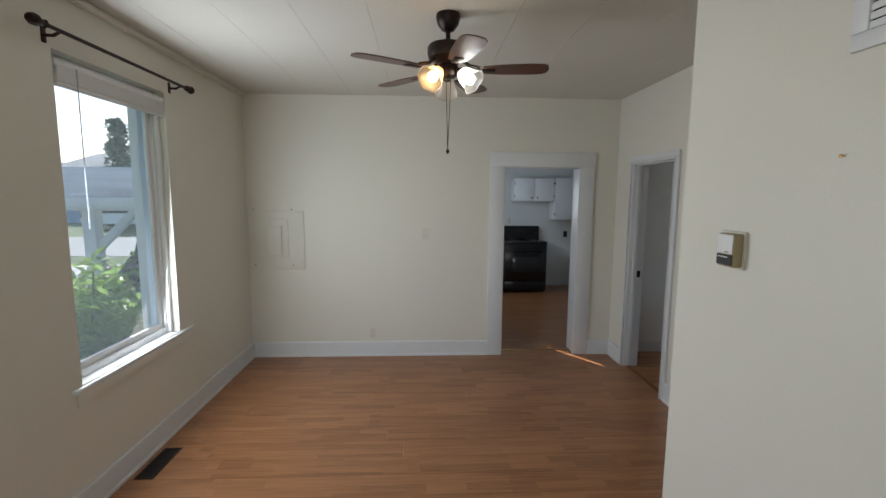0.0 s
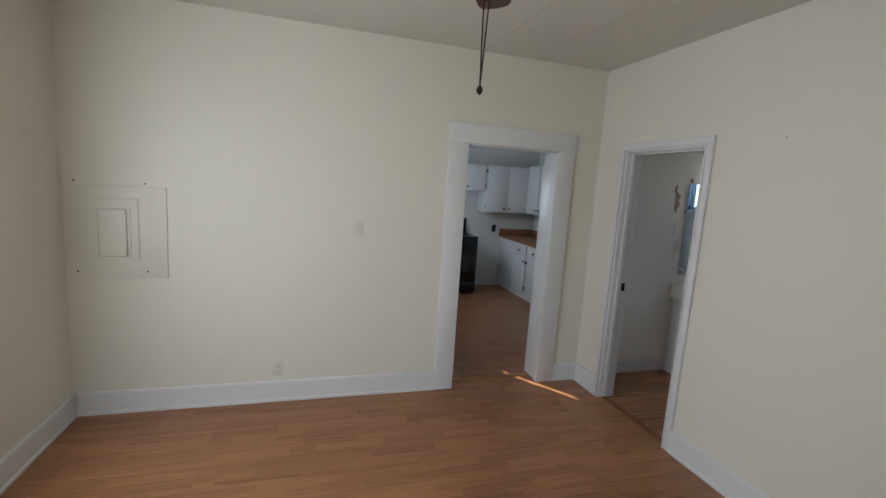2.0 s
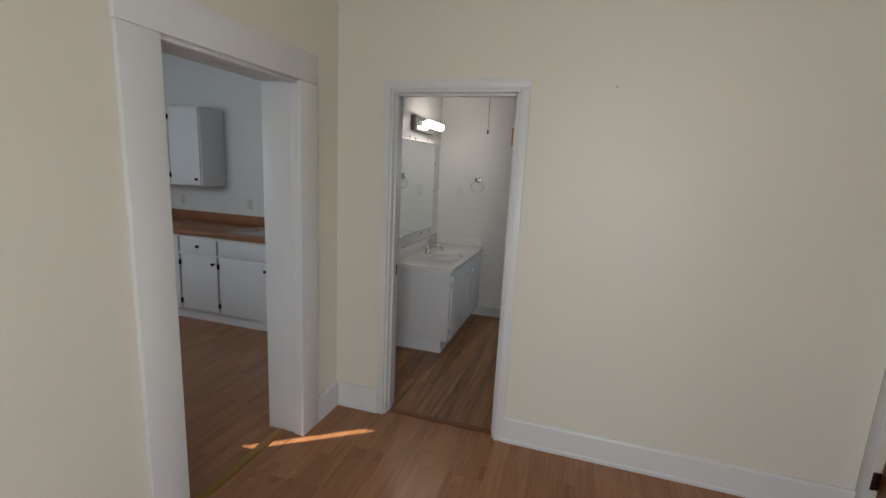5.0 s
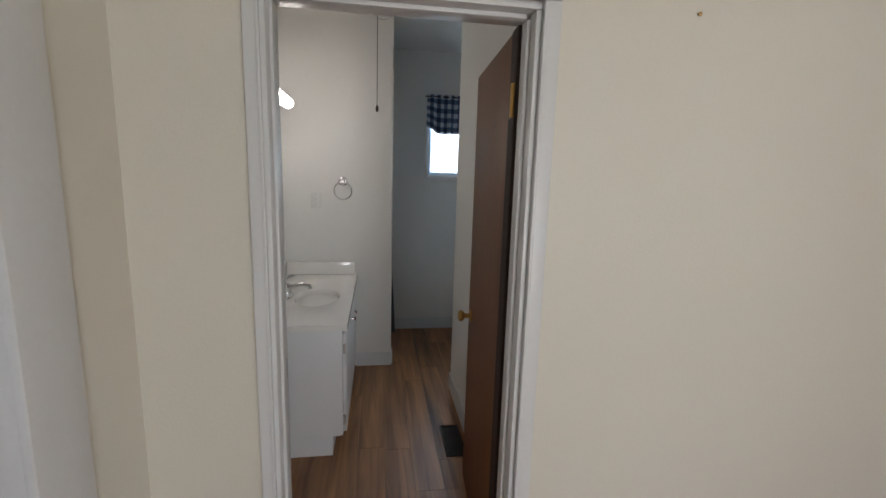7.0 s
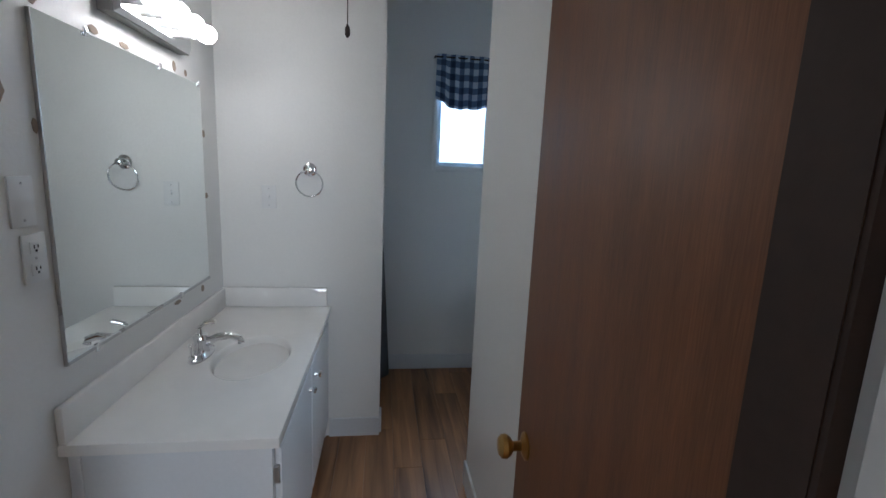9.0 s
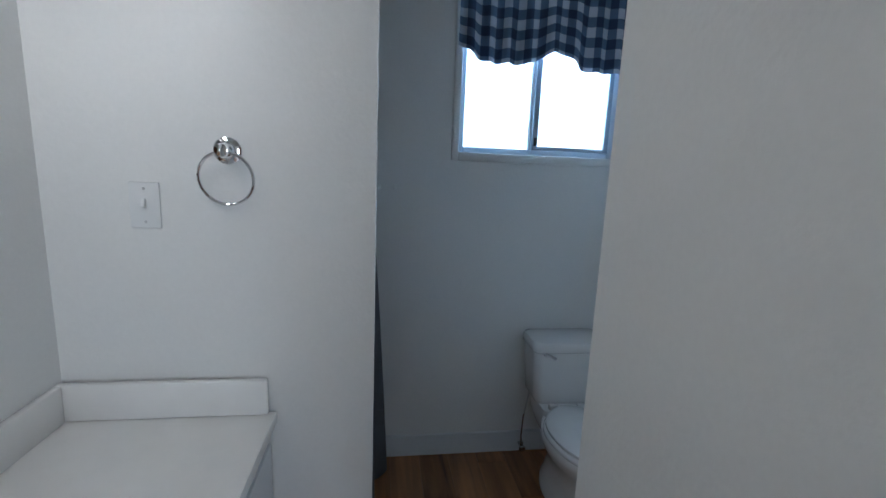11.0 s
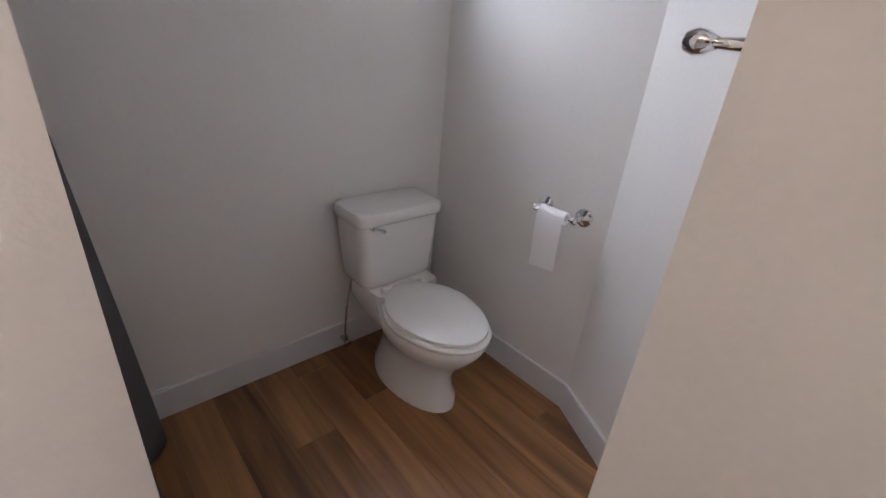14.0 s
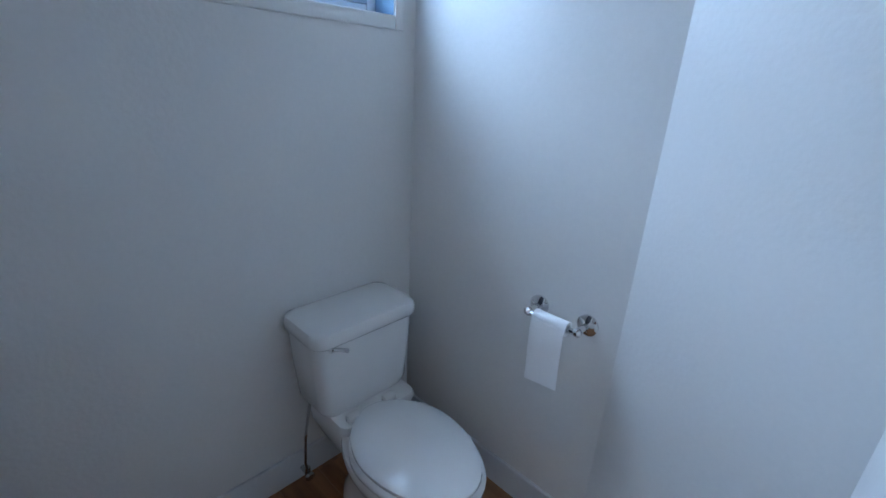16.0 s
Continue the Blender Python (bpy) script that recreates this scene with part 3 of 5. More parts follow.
pane = part("pane", span(-0.034, -0.030, -0.385, 0.385, 0.785, 2.32), PANE, win, smooth=None)
pane.visible_shadow = False
blind = thing("window_blind", "white slatted blind, drawn up to the window head", "blind", (-1.60, 3.13, 2.245))
part("head_rail", span(-0.02, 0.02, -0.455, 0.455, 0.092, 0.127, 0.004), WHITE_PLATE, blind)
for i in range(9):
    part("slat", span(-0.024, 0.024, -0.45, 0.45, 0.020 + i * 0.0078, 0.0265 + i * 0.0078, 0.0012), WHITE_PLATE, blind)
part("bottom_rail", span(-0.024, 0.024, -0.452, 0.452, 0.0, 0.018, 0.005), WHITE_PLATE, blind)
part("tilt_wand", tube([(0.03, -0.33, 0.10), (0.032, -0.335, -0.1), (0.034, -0.34, -0.72)], 0.003), GREY_FRAME, blind, "thin tilt wand")
rod = thing("curtain_rod", "dark bronze curtain rod over the window, without a curtain", "curtain rod", (-1.50, 3.14, 2.475))
part("rod", tube([(0, -0.60, 0), (0, 0.60, 0)], 0.010, steps=12), BRONZE, rod)
for s in (-1, 1):
    part("finial", lathe([(0.012, 0), (0.020, 0.006), (0.014, 0.014), (0.016, 0.03), (0.026, 0.05), (0.027, 0.07), (0.018, 0.088), (0.004, 0.094)], pose(0, s * 0.598, 0, -90 * s)), BRONZE, rod)
    part("bracket", join(tube([(-0.078, s * 0.52, -0.02), (-0.03, s * 0.52, -0.022), (0, s * 0.52, -0.006)], 0.008), span(-0.0795, -0.073, s * 0.52 - 0.014, s * 0.52 + 0.014, -0.055, 0.02, 0.003)), BRONZE, rod)


# ---- ceiling fan ----
def ceiling_fan():
    fan = thing("ceiling_fan", "dark bronze ceiling fan with five walnut blades and lit glass shades", "ceiling fan", (0.357, 2.92, H))
    part("canopy", lathe([(0.066, 0.0), (0.068, -0.02), (0.058, -0.055), (0.035, -0.085), (0.016, -0.095)]), BRONZE, fan)
    part("down_rod", lathe([(0.013, -0.09), (0.013, -0.15)], steps=12), BRONZE, fan)
    part("motor_housing", lathe([(0.03, -0.145), (0.06, -0.15), (0.105, -0.165), (0.115, -0.18), (0.115, -0.215), (0.108, -0.235), (0.075, -0.25), (0.055, -0.265)], steps=36), BRONZE, fan)
    part("switch_housing", lathe([(0.05, -0.262), (0.058, -0.275), (0.058, -0.315), (0.045, -0.335), (0.02, -0.345)]), BRONZE, fan)
    for i in range(5):
        turn = pose(0, 0, 0, 0, 0, -80 + 72 * i)
        outline = [(0.20, -0.045), (0.30, -0.062), (0.46, -0.068), (0.52, -0.064), (0.55, -0.045), (0.56, 0), (0.55, 0.045), (0.52, 0.064), (0.46, 0.068), (0.30, 0.062), (0.20, 0.045)]
        tilt = turn @ pose(0, 0, -0.300, -7)
        blade = part("blade", loft([[tilt @ Vector((x, y, z)) for x, y in outline] for z in (-0.003, 0.003)]), BLADE, fan)
        part("blade_iron", join(tube([turn @ Vector(p) for p in ((0.07, 0, -0.235), (0.12, 0, -0.275), (0.18, 0, -0.290))], 0.010), bm_box((0.09, 0.05, 0.006), (0.22, 0, -0.007), 0.002, tilt)), BRONZE, fan)
    for i, (angle, glow, glass_mat) in enumerate(((232, WARM_GLOW, LIT_SHADE), (325, WHITE_GLOW, SHADE), (90, CLEAR_BULB, SHADE))):
        m = pose(0, 0, -0.292, 0, 0, angle) @ pose(0.05, 0, 0, 0, 128, 0)
        part("lamp_arm", lathe([(0.012, -0.02), (0.012, 0.03), (0.024, 0.034), (0.026, 0.055), (0.02, 0.058)], m, 14), BRONZE, fan)
        rings = []
        for r, z in ((0.026, 0.05), (0.034, 0.062), (0.044, 0.085), (0.048, 0.11), (0.056, 0.135), (0.068, 0.152)):
            rings.append([m @ Vector((r * (1 + (0.05 * math.cos(6 * a) if z > 0.12 else 0)) * math.cos(a), r * (1 + (0.05 * math.cos(6 * a) if z > 0.12 else 0)) * math.sin(a), z)) for a in (2 * math.pi * j / 36 for j in range(36))])
        shade = part("shade", loft(rings, False), glass_mat, fan, "frosted glass bell shade")
        shade.modifiers.new("thickness", "SOLIDIFY").thickness = 0.003
        part("bulb", lathe([(0.012, 0.055), (0.014, 0.075), (0.026, 0.10), (0.029, 0.118), (0.022, 0.136), (0.006, 0.145)], m, 16), glow, fan)
    for dx, low in ((-0.012, -0.735), (0.016, -0.745)):
        part("pull_chain", tube([(dx, -0.045, -0.325), (dx * 0.6, -0.05, -0.5), (0, -0.05, low)], 0.0022, steps=6), BRONZE, fan)
    part("chain_knob", lathe([(0.003, 0.008), (0.008, 0.003), (0.010, -0.006), (0.006, -0.014), (0.002, -0.017)], pose(0, -0.05, -0.745), 12), BRONZE, fan)


ceiling_fan()


# ---- wall fittings ----
def screws(points, axis_pose):
    return join(*[lathe([(0.0035, 0), (0.0032, 0.0012), (0.001, 0.0018)], axis_pose @ pose(x, y, 0), 8) for x, y in points])


def face_pose(x, y, z, facing):
    """Pose whose local x runs along the wall, y up and z out of it. facing: degrees in plan of the outward normal."""
    return pose(x, y, z, 0, 0, facing + 90) @ pose(0, 0, 0, 90)


def switch_plate(x, y, z, facing, mat, label, kind="switch"):
    ob = thing({"switch": "light_switch", "outlet": "wall_outlet", "blank": "blank_plate"}[kind], label, {"switch": "light switch", "outlet": "outlet", "blank": "wall plate"}[kind])
    ob.matrix_world = face_pose(x, y, z, facing)
    part("plate", bm_box((0.072, 0.117, 0.006), (0, 0, 0.0032), 0.0025), mat, ob)
    if kind == "switch":
        part("toggle", bm_box((0.009, 0.022, 0.014), (0, 0.003, 0.010), 0.002, pose(0, 0, 0, -18)), mat, ob)
        part("slot", bm_box((0.012, 0.026, 0.001), (0, 0, 0.0066)), mat, ob)
    if kind == "outlet":
        for dy in (0.026, -0.026):
            part("socket", bm_box((0.034, 0.028, 0.003), (0, dy, 0.007), 0.001), mat, ob)
            part("slots", join(bm_box((0.0022, 0.009, 0.001), (-0.006, dy + 0.002, 0.009)), bm_box((0.0022, 0.007, 0.001), (0.006, dy + 0.002, 0.009)), bm_box((0.005, 0.005, 0.001), (0, dy - 0.008, 0.009))), DARK, ob)
    for y_ in (0.042, -0.042) if kind != "outlet" else (0,):
        part("screw", screws([(0, y_)], pose(0, 0, 0.0062)), STEEL, ob)
    return ob


switch_plate(0.245, 4.945, 1.322, -90, PLATE, "ivory toggle switch on the cream wall")
switch_plate(-0.307, 4.945, 0.255, -90, PLATE, "ivory wall outlet above the skirting", "outlet")
switch_plate(4.49, 4.76, 1.352, 180, WHITE_PLATE, "white toggle switch beside the towel ring")
switch_plate(3.274, 5.0, 1.270, -90, WHITE_PLATE, "white wall outlet beside the mirror", "outlet")
switch_plate(3.254, 5.0, 1.404, -90, WHITE_PLATE, "white painted blank plate beside the mirror", "blank")
switch_plate(1.85, 8.65, 1.25, -90, PLATE, "ivory outlet on the kitchen wall beside the range", "outlet")
switch_plate(3.70, 6.85, 1.12, 180, PLATE, "ivory outlet above the kitchen counter", "outlet")
switch_plate(3.70, 7.75, 1.12, 180, PLATE, "ivory outlet above the kitchen counter", "outlet")
switch_plate(2.95, 8.65, 1.0, -90, DARK, "dark outlet on the kitchen wall", "outlet")

panel = thing("breaker_panel", "cream painted electric panel with a small hinged door", "electric panel")
panel.matrix_world = face_pose(-1.283, 4.945, 1.245, -90)
part("backing_board", bm_box((0.553, 0.605, 0.010), (0, -0.003, 0.0055), 0.002), PANEL, panel)
part("cover", bm_box((0.275, 0.405, 0.009), (-0.02, 0.018, 0.0155), 0.003), PANEL, panel)
part("door", bm_box((0.150, 0.300, 0.016), (-0.022, 0.0, 0.030), 0.004), PANEL, panel)
part("door_rim", join(*[bm_box(s, c, 0.001) for s, c in (((0.185, 0.006, 0.005), (-0.018, 0.158, 0.023)), ((0.185, 0.006, 0.005), (-0.018, -0.158, 0.023)), ((0.006, 0.31, 0.005), (-0.108, 0, 0.023)), ((0.006, 0.31, 0.005), (0.072, 0, 0.023)))]), PANEL, panel)
part("latch", bm_box((0.008, 0.02, 0.004), (-0.075, -0.02, 0.032), 0.001), BRONZE, panel)
for spot in ((-0.14, 0.2), (0.1, 0.2), (-0.14, -0.16), (0.1, -0.16)):
    part("screw", screws([spot], pose(0, 0, 0.020) @ Matrix.Diagonal((1.6, 1.6, 1.6, 1))), BRONZE, panel)
for y_ in (0.09, -0.09):
    part("hinge", bm_box((0.008, 0.02, 0.006), (0.070, y_, 0.028)), PANEL, panel)

thermo = thing("thermostat", "white and tan wall thermostat with a dark lower panel", "thermostat")
thermo.matrix_world = face_pose(1.245, 1.735, 1.543, 180)
part("back_plate", bm_box((0.112, 0.122, 0.006), (-0.012, 0, 0.0034), 0.002), PLATE, thermo)
part("case", bm_box((0.078, 0.108, 0.032), (0, 0, 0.0225), 0.005), GOLD_PLASTIC, thermo)
part("cover", bm_box((0.070, 0.062, 0.004), (0, 0.02, 0.0405), 0.0015), WHITE_PLATE, thermo)
part("control_strip", bm_box((0.070, 0.034, 0.004), (0, -0.031, 0.0405), 0.001), DARK, thermo)
part("mark", bm_box((0.016, 0.004, 0.001), (0.012, -0.005, 0.0428)), GOLD_PLASTIC, thermo)
part("lever", join(*[bm_box((0.006, 0.004, 0.002), (-0.022 + 0.012 * i, -0.022, 0.0432)) for i in range(4)]), WHITE_PLATE, thermo)

grille = thing("wall_vent", "white metal return air grille high on the wall", "vent")
grille.matrix_world = face_pose(1.245, 1.155, 2.285, 180)
part("frame", join(bm_box((0.5, 0.04, 0.012), (0, 0.21, 0.0065), 0.003), bm_box((0.5, 0.04, 0.012), (0, -0.21, 0.0065), 0.003), bm_box((0.04, 0.379, 0.012), (-0.23, 0, 0.0065), 0.003), bm_box((0.04, 0.379, 0.012), (0.23, 0, 0.0065), 0.003)), TRIM, grille)
# dark sheet on the uncut wall, in place of shade behind the slats
part("duct_shade", bm_box((0.42, 0.38, 0.002), (0, 0, 0.0015)), DARK, grille)
for i in range(19):
    part("slat", bm_box((0.42, 0.016, 0.0025), (0, -0.18 + i * 0.02, 0.007), 0, None), TRIM, grille)


def floor_vent(x, y, sx, sy, rows, label):
    ob = thing("floor_vent", label, "vent", (x, y, 0.0))
    part("frame", join(bm_box((sx, 0.012, 0.005), (0, sy / 2 - 0.006, 0.0035), 0.001), bm_box((sx, 0.012, 0.005), (0, -sy / 2 + 0.006, 0.0035), 0.001), bm_box((0.012, sy - 0.025, 0.005), (sx / 2 - 0.006, 0, 0.0035), 0.001), bm_box((0.012, sy - 0.025, 0.005), (-sx / 2 + 0.006, 0, 0.0035), 0.001)), VENT, ob)
    # dark sheet on the boards stands in for the shaded duct
    part("duct_shade", bm_box((sx - 0.02, sy - 0.02, 0.001), (0, 0, 0.0012)), DARK, ob)
    for i in range(rows):
        along = sy > sx
        q = -0.5 + (i + 0.5) / rows
        part("slat", bm_box((sx - 0.024, 0.005, 0.003), (0, q * (sy - 0.024), 0.004)) if along else bm_box((0.005, sy - 0.024, 0.003), (q * (sx - 0.024), 0, 0.004)), VENT, ob)


floor_vent(-1.465, 3.06, 0.115, 0.33, 16, "dark brown metal floor register beside the wall")
floor_vent(3.385, 3.845, 0.31, 0.12, 16, "dark brown metal floor register beside the open door")
for x, y, z, f in ((2.264, 3.378, 2.050, 180), (1.245, 1.40, 1.815, 180)):
    nail = solid("wall_nail", lathe([(0.002, 0), (0.002, 0.006), (0.005, 0.0065), (0.004, 0.009), (0.001, 0.010)], None, 10), BRASS, "small brass nail in the cream wall", "nail")
    nail.matrix_world = face_pose(x, y, z, f)

# ---- bathroom ----
van = thing("vanity_cabinet", "white painted vanity cabinet under a moulded sink top", "cabinet", (3.315, 5.0, 0))
part("body", join(span(0.0, 0.016, -0.463, -0.001, 0.0, 0.12), span(0.0, 0.016, -0.52, -0.001, 0.1201, 0.744, 0.001), span(1.155, 1.171, -0.52, -0.001, 0.0, 0.744, 0.001), span(0.017, 1.154, -0.505, -0.001, 0.105, 0.12), span(0.017, 1.154, -0.014, -0.001, 0.121, 0.744)), CABINET, van)
part("toe_kick", span(0.017, 1.154, -0.463, -0.447, 0.0, 0.104), CABINET, van)
part("face_frame", join(span(0.0165, 1.154, -0.52, -0.506, 0.69, 0.744), span(0.0165, 0.06, -0.52, -0.506, 0.121, 0.689), span(0.57, 0.615, -0.52, -0.506, 0.121, 0.689), span(1.110, 1.154, -0.52, -0.506, 0.121, 0.689)), CABINET, van)
part("side_strip", span(-0.008, -0.0005, -0.03, -0.001, 0.0, 0.744, 0.002), CABINET, van)
for i in range(2):
    x0 = 0.03 + i * 0.56
    leaf = part("door", span(x0, x0 + 0.54, -0.540, -0.5205, 0.125, 0.70, 0.004), CABINET, van)
    part("knob", lathe([(0.008, 0), (0.006, 0.012), (0.014, 0.02), (0.012, 0.028), (0.003, 0.03)], pose(x0 + (0.48 if i == 0 else 0.06), -0.540, 0.63, 90), 14), CHROME, leaf, "chrome knob")
    for z in (0.2, 0.62):
        part("hinge", join(lathe([(0.006, -0.028), (0.006, 0.028)], pose(x0 + (-0.006 if i == 0 else 0.546), -0.530, z), 10), span(x0 + (-0.014 if i == 0 else 0.541), x0 + (-0.001 if i == 0 else 0.554), -0.529, -0.5205, z - 0.026, z + 0.026)), STEEL, leaf, "worn steel hinge")


def vanity_top():
    """Moulded slab with an oval basin, back and side splash."""
    top = thing("bathroom_sink", "white cultured marble sink top with a moulded oval basin", "sink", (3.276, 5.0, 0.745))
    L, D, T = 1.202, 0.55, 0.03
    cx, cy, rx, ry, n = 0.565, -0.325, 0.205, 0.135, 48
    outer, sections = [], []
    for i in range(n):
        a = 2 * math.pi * i / n
        c, s = math.cos(a), math.sin(a)
        k = min((L - cx if c > 0 else cx) / abs(c) if abs(c) > 1e-6 else 9, (-cy - 0.001 if s > 0 else D + cy) / abs(s) if abs(s) > 1e-6 else 9)
        outer.append((cx + k * c, cy + k * s))
    corners = [(0, -D), (L, -D), (L, -0.001), (0, -0.001)]
    for q in corners:
        j = min(range(n), key=lambda i: (outer[i][0] - q[0]) ** 2 + (outer[i][1] - q[1]) ** 2)
        outer[j] = q

    def oval(f, z):
        return [(cx + rx * f * math.cos(2 * math.pi * i / n), cy + ry * f * math.sin(2 * math.pi * i / n), z) for i in range(n)]

    sections = [[(x, y, 0) for x, y in outer], [(x, y, T - 0.003) for x, y in outer], [(cx + (x - cx) * 0.996, cy + (y - cy) * 0.994, T) for x, y in outer],
                oval(1.06, T), oval(1.02, T - 0.003), oval(0.98, T - 0.016), oval(0.9, T - 0.06), oval(0.72, T - 0.105), oval(0.4, T - 0.128), oval(0.12, T - 0.132)]
    part("slab", loft(sections), MARBLE, top, smooth=40)
    part("back_splash", span(0.0, L - 0.0215, -0.022, -0.001, T + 0.0005, T + 0.105, 0.006), MARBLE, top)
    part("side_splash", span(L - 0.021, L - 0.001, -0.53, -0.001, T + 0.0005, T + 0.105, 0.006), MARBLE, top)
    part("drain", lathe([(0.024, 0), (0.024, 0.003), (0.016, 0.004), (0.012, 0.002)], pose(cx, cy, T - 0.1318), 20), CHROME, top)


vanity_top()
tap = thing("faucet", "chrome single-lever basin faucet on the vanity top", "faucet", (3.845, 4.865, 0.7755))
tap.scale = (1.2, 1.2, 1.2)
part("base", lathe([(0.040, 0), (0.040, 0.006), (0.030, 0.014), (0.026, 0.02)], None, 28, (1.9, 0.75)), CHROME, tap)
part("body", lathe([(0.024, 0.01), (0.022, 0.045), (0.024, 0.06), (0.018, 0.072), (0.006, 0.076)], None, 24), CHROME, tap)
part("spout", tube([(0, -0.01, 0.04), (0, -0.05, 0.062), (0, -0.09, 0.066), (0, -0.118, 0.056), (0, -0.122, 0.042)], [0.014, 0.013, 0.012, 0.012, 0.012], steps=14), CHROME, tap)
part("lever", tube([(0, 0, 0.07), (0, 0.008, 0.092), (0, -0.012, 0.108), (0, -0.045, 0.114)], [0.012, 0.009, 0.007, 0.008], steps=12), CHROME, tap)
part("pop_up_rod", lathe([(0.003, 0), (0.003, 0.03), (0.007, 0.034), (0.007, 0.044), (0.002, 0.047)], pose(-0.05, 0.012, 0.012), 12), CHROME, tap)

mir = thing("mirror", "frameless wall mirror with a worn edge, above the vanity", "mirror", (3.335, 5.0, 0.974))
part("silvered_glass", span(0, 0.955, -0.008, -0.003, 0, 0.872, 0.001), MIRROR, mir, smooth=None)
part("bottom_channel", join(span(-0.003, 0.958, -0.012, -0.0085, -0.004, 0.006), span(-0.003, 0.958, -0.0085, -0.001, -0.006, -0.001)), STEEL, mir)
part("side_channel", span(-0.004, -0.001, -0.010, -0.001, -0.004, 0.87), STEEL, mir)
for x, z in ((0.19, 0.872), (0.60, 0.872), (0.935, 0.872), (0.12, -0.003), (0.66, -0.003)):
    part("clip", span(x - 0.009, x + 0.009, -0.013, -0.0085, z - 0.011, z + 0.012, 0.0015), CHROME, mir)

bar = thing("vanity_light", "bar light with four lit globe bulbs above the mirror", "wall lamp", (3.598, 5.0, 1.925))
part("back_box", span(0, 0.505, -0.045, -0.001, 0.0, 0.132, 0.003), SHADED_BOX, bar, "metal back box, coloured dark for its shaded sides")
part("front_plate", loft([[(x, y, z) for x, z in ((a, a), (0.505 - a, a), (0.505 - a, 0.132 - a), (a, 0.132 - a))] for y, a in ((-0.0455, 0.002), (-0.058, 0.016), (-0.059, 0.018))]), CHROME, bar, smooth=None)
for i in range(4):
    m = pose(0.075 + i * 0.118, -0.059, 0.066, 90)
    part("socket", lathe([(0.022, 0), (0.022, 0.034), (0.019, 0.036)], m, 18), WHITE_PLATE, bar)
    part("bulb", lathe([(0.013, 0.036), (0.016, 0.046), (0.027, 0.058), (0.034, 0.078), (0.031, 0.098), (0.018, 0.112), (0.004, 0.116)], m, 20), BATH_GLOW, bar)


def chip(name, x, z, outline, label):
    """Patch of bare board with the paint gone, on the bathroom's north wall."""
    pts = [(x + u * 1.35, z + v) for u, v in outline]
    bm = loft([[(u, y, v) for u, v in pts] for y in (4.9995, 4.9975)])
    return solid(name, bm, PEEL, label, "peeled paint", None)


chip("peeled_paint_patch", 3.203, 1.695, [(-0.030, 0.10), (-0.016, 0.135), (-0.004, 0.13), (-0.008, 0.075), (0.004, 0.062), (0.022, 0.045), (0.030, 0.02), (0.024, -0.002), (0.012, -0.008), (0.024, -0.022), (0.032, -0.05), (0.022, -0.075), (0.010, -0.078), (0.014, -0.11), (0.008, -0.13), (-0.004, -0.12), (-0.014, -0.085), (-0.018, -0.05), (-0.010, -0.02), (-0.022, 0.02), (-0.014, 0.05), (-0.030, 0.065)], "brown patch where the paint has peeled beside the mirror")
CHIP = [(-0.016, 0.004), (-0.004, 0.014), (0.012, 0.01), (0.018, -0.006), (0.006, -0.016), (-0.010, -0.012)]
for x, z, sx, sz in ((3.325, 1.88, 0.9, 1.5), (3.55, 1.866, 1.0, 0.8), (3.70, 1.862, 1.2, 0.6), (4.04, 1.876, 0.6, 1.3), (4.14, 1.87, 0.5, 0.9), (4.295, 1.64, 0.6, 1.2), (4.295, 1.36, 0.7, 0.9), (4.20, 0.94, 0.7, 1.1), (3.95, 0.948, 1.3, 0.6), (3.298, 1.58, 0.4, 1.2)):
    chip("paint_chip", x + 0.024, z, [(u * sx, v * sz) for u, v in CHIP], "small chip of missing paint at the mirror")

ring = thing("towel_ring", "chrome towel ring on the white partition", "towel ring")
ring.matrix_world = face_pose(4.49, 4.556, 1.497, 180)
part("rosette", lathe([(0.034, 0.0), (0.034, 0.006), (0.024, 0.010), (0.020, 0.010), (0.017, 0.018), (0.012, 0.022), (0.012, 0.04), (0.018, 0.045), (0.016, 0.055), (0.004, 0.058)], None, 28), CHROME, ring)
part("ring", tube([(0.066 * math.sin(2 * math.pi * i / 48), -0.070 + 0.066 * math.cos(2 * math.pi * i / 48), 0.036 - 0.012 * (1 - math.cos(2 * math.pi * i / 48))) for i in range(48)], 0.0042, True), CHROME, ring)

pull = thing("bathroom_ceiling_fan", "white ceiling fan with a globe light and a pull chain", "ceiling fan", (3.64, 4.27, H))
part("canopy", lathe([(0.07, 0), (0.072, -0.02), (0.05, -0.05), (0.015, -0.055)]), WHITE_PLATE, pull)
part("motor_housing", lathe([(0.05, -0.05), (0.10, -0.065), (0.105, -0.11), (0.08, -0.14), (0.05, -0.15)]), WHITE_PLATE, pull)
for i in range(4):
    turn = pose(0, 0, -0.13, 0, 0, 20 + 90 * i) @ pose(0, 0, 0, -11)
    part("blade", loft([[turn @ Vector((x, y, z)) for x, y in ((0.10, -0.03), (0.18, -0.055), (0.42, -0.06), (0.46, -0.04), (0.46, 0.04), (0.42, 0.06), (0.18, 0.055), (0.10, 0.03))] for z in (-0.0025, 0.0025)]), BLADE, pull)
part("globe", lathe([(0.04, -0.15), (0.045, -0.17), (0.07, -0.2), (0.076, -0.235), (0.062, -0.275), (0.03, -0.298), (0.004, -0.302)], None, 28), PORCELAIN, pull, "white glass globe")
part("pull_chain", tube([(-0.03, 0.03, -0.15), (-0.03, 0.03, -0.5), (-0.03, 0.03, -0.765)], 0.0018, steps=6), BRONZE, pull)
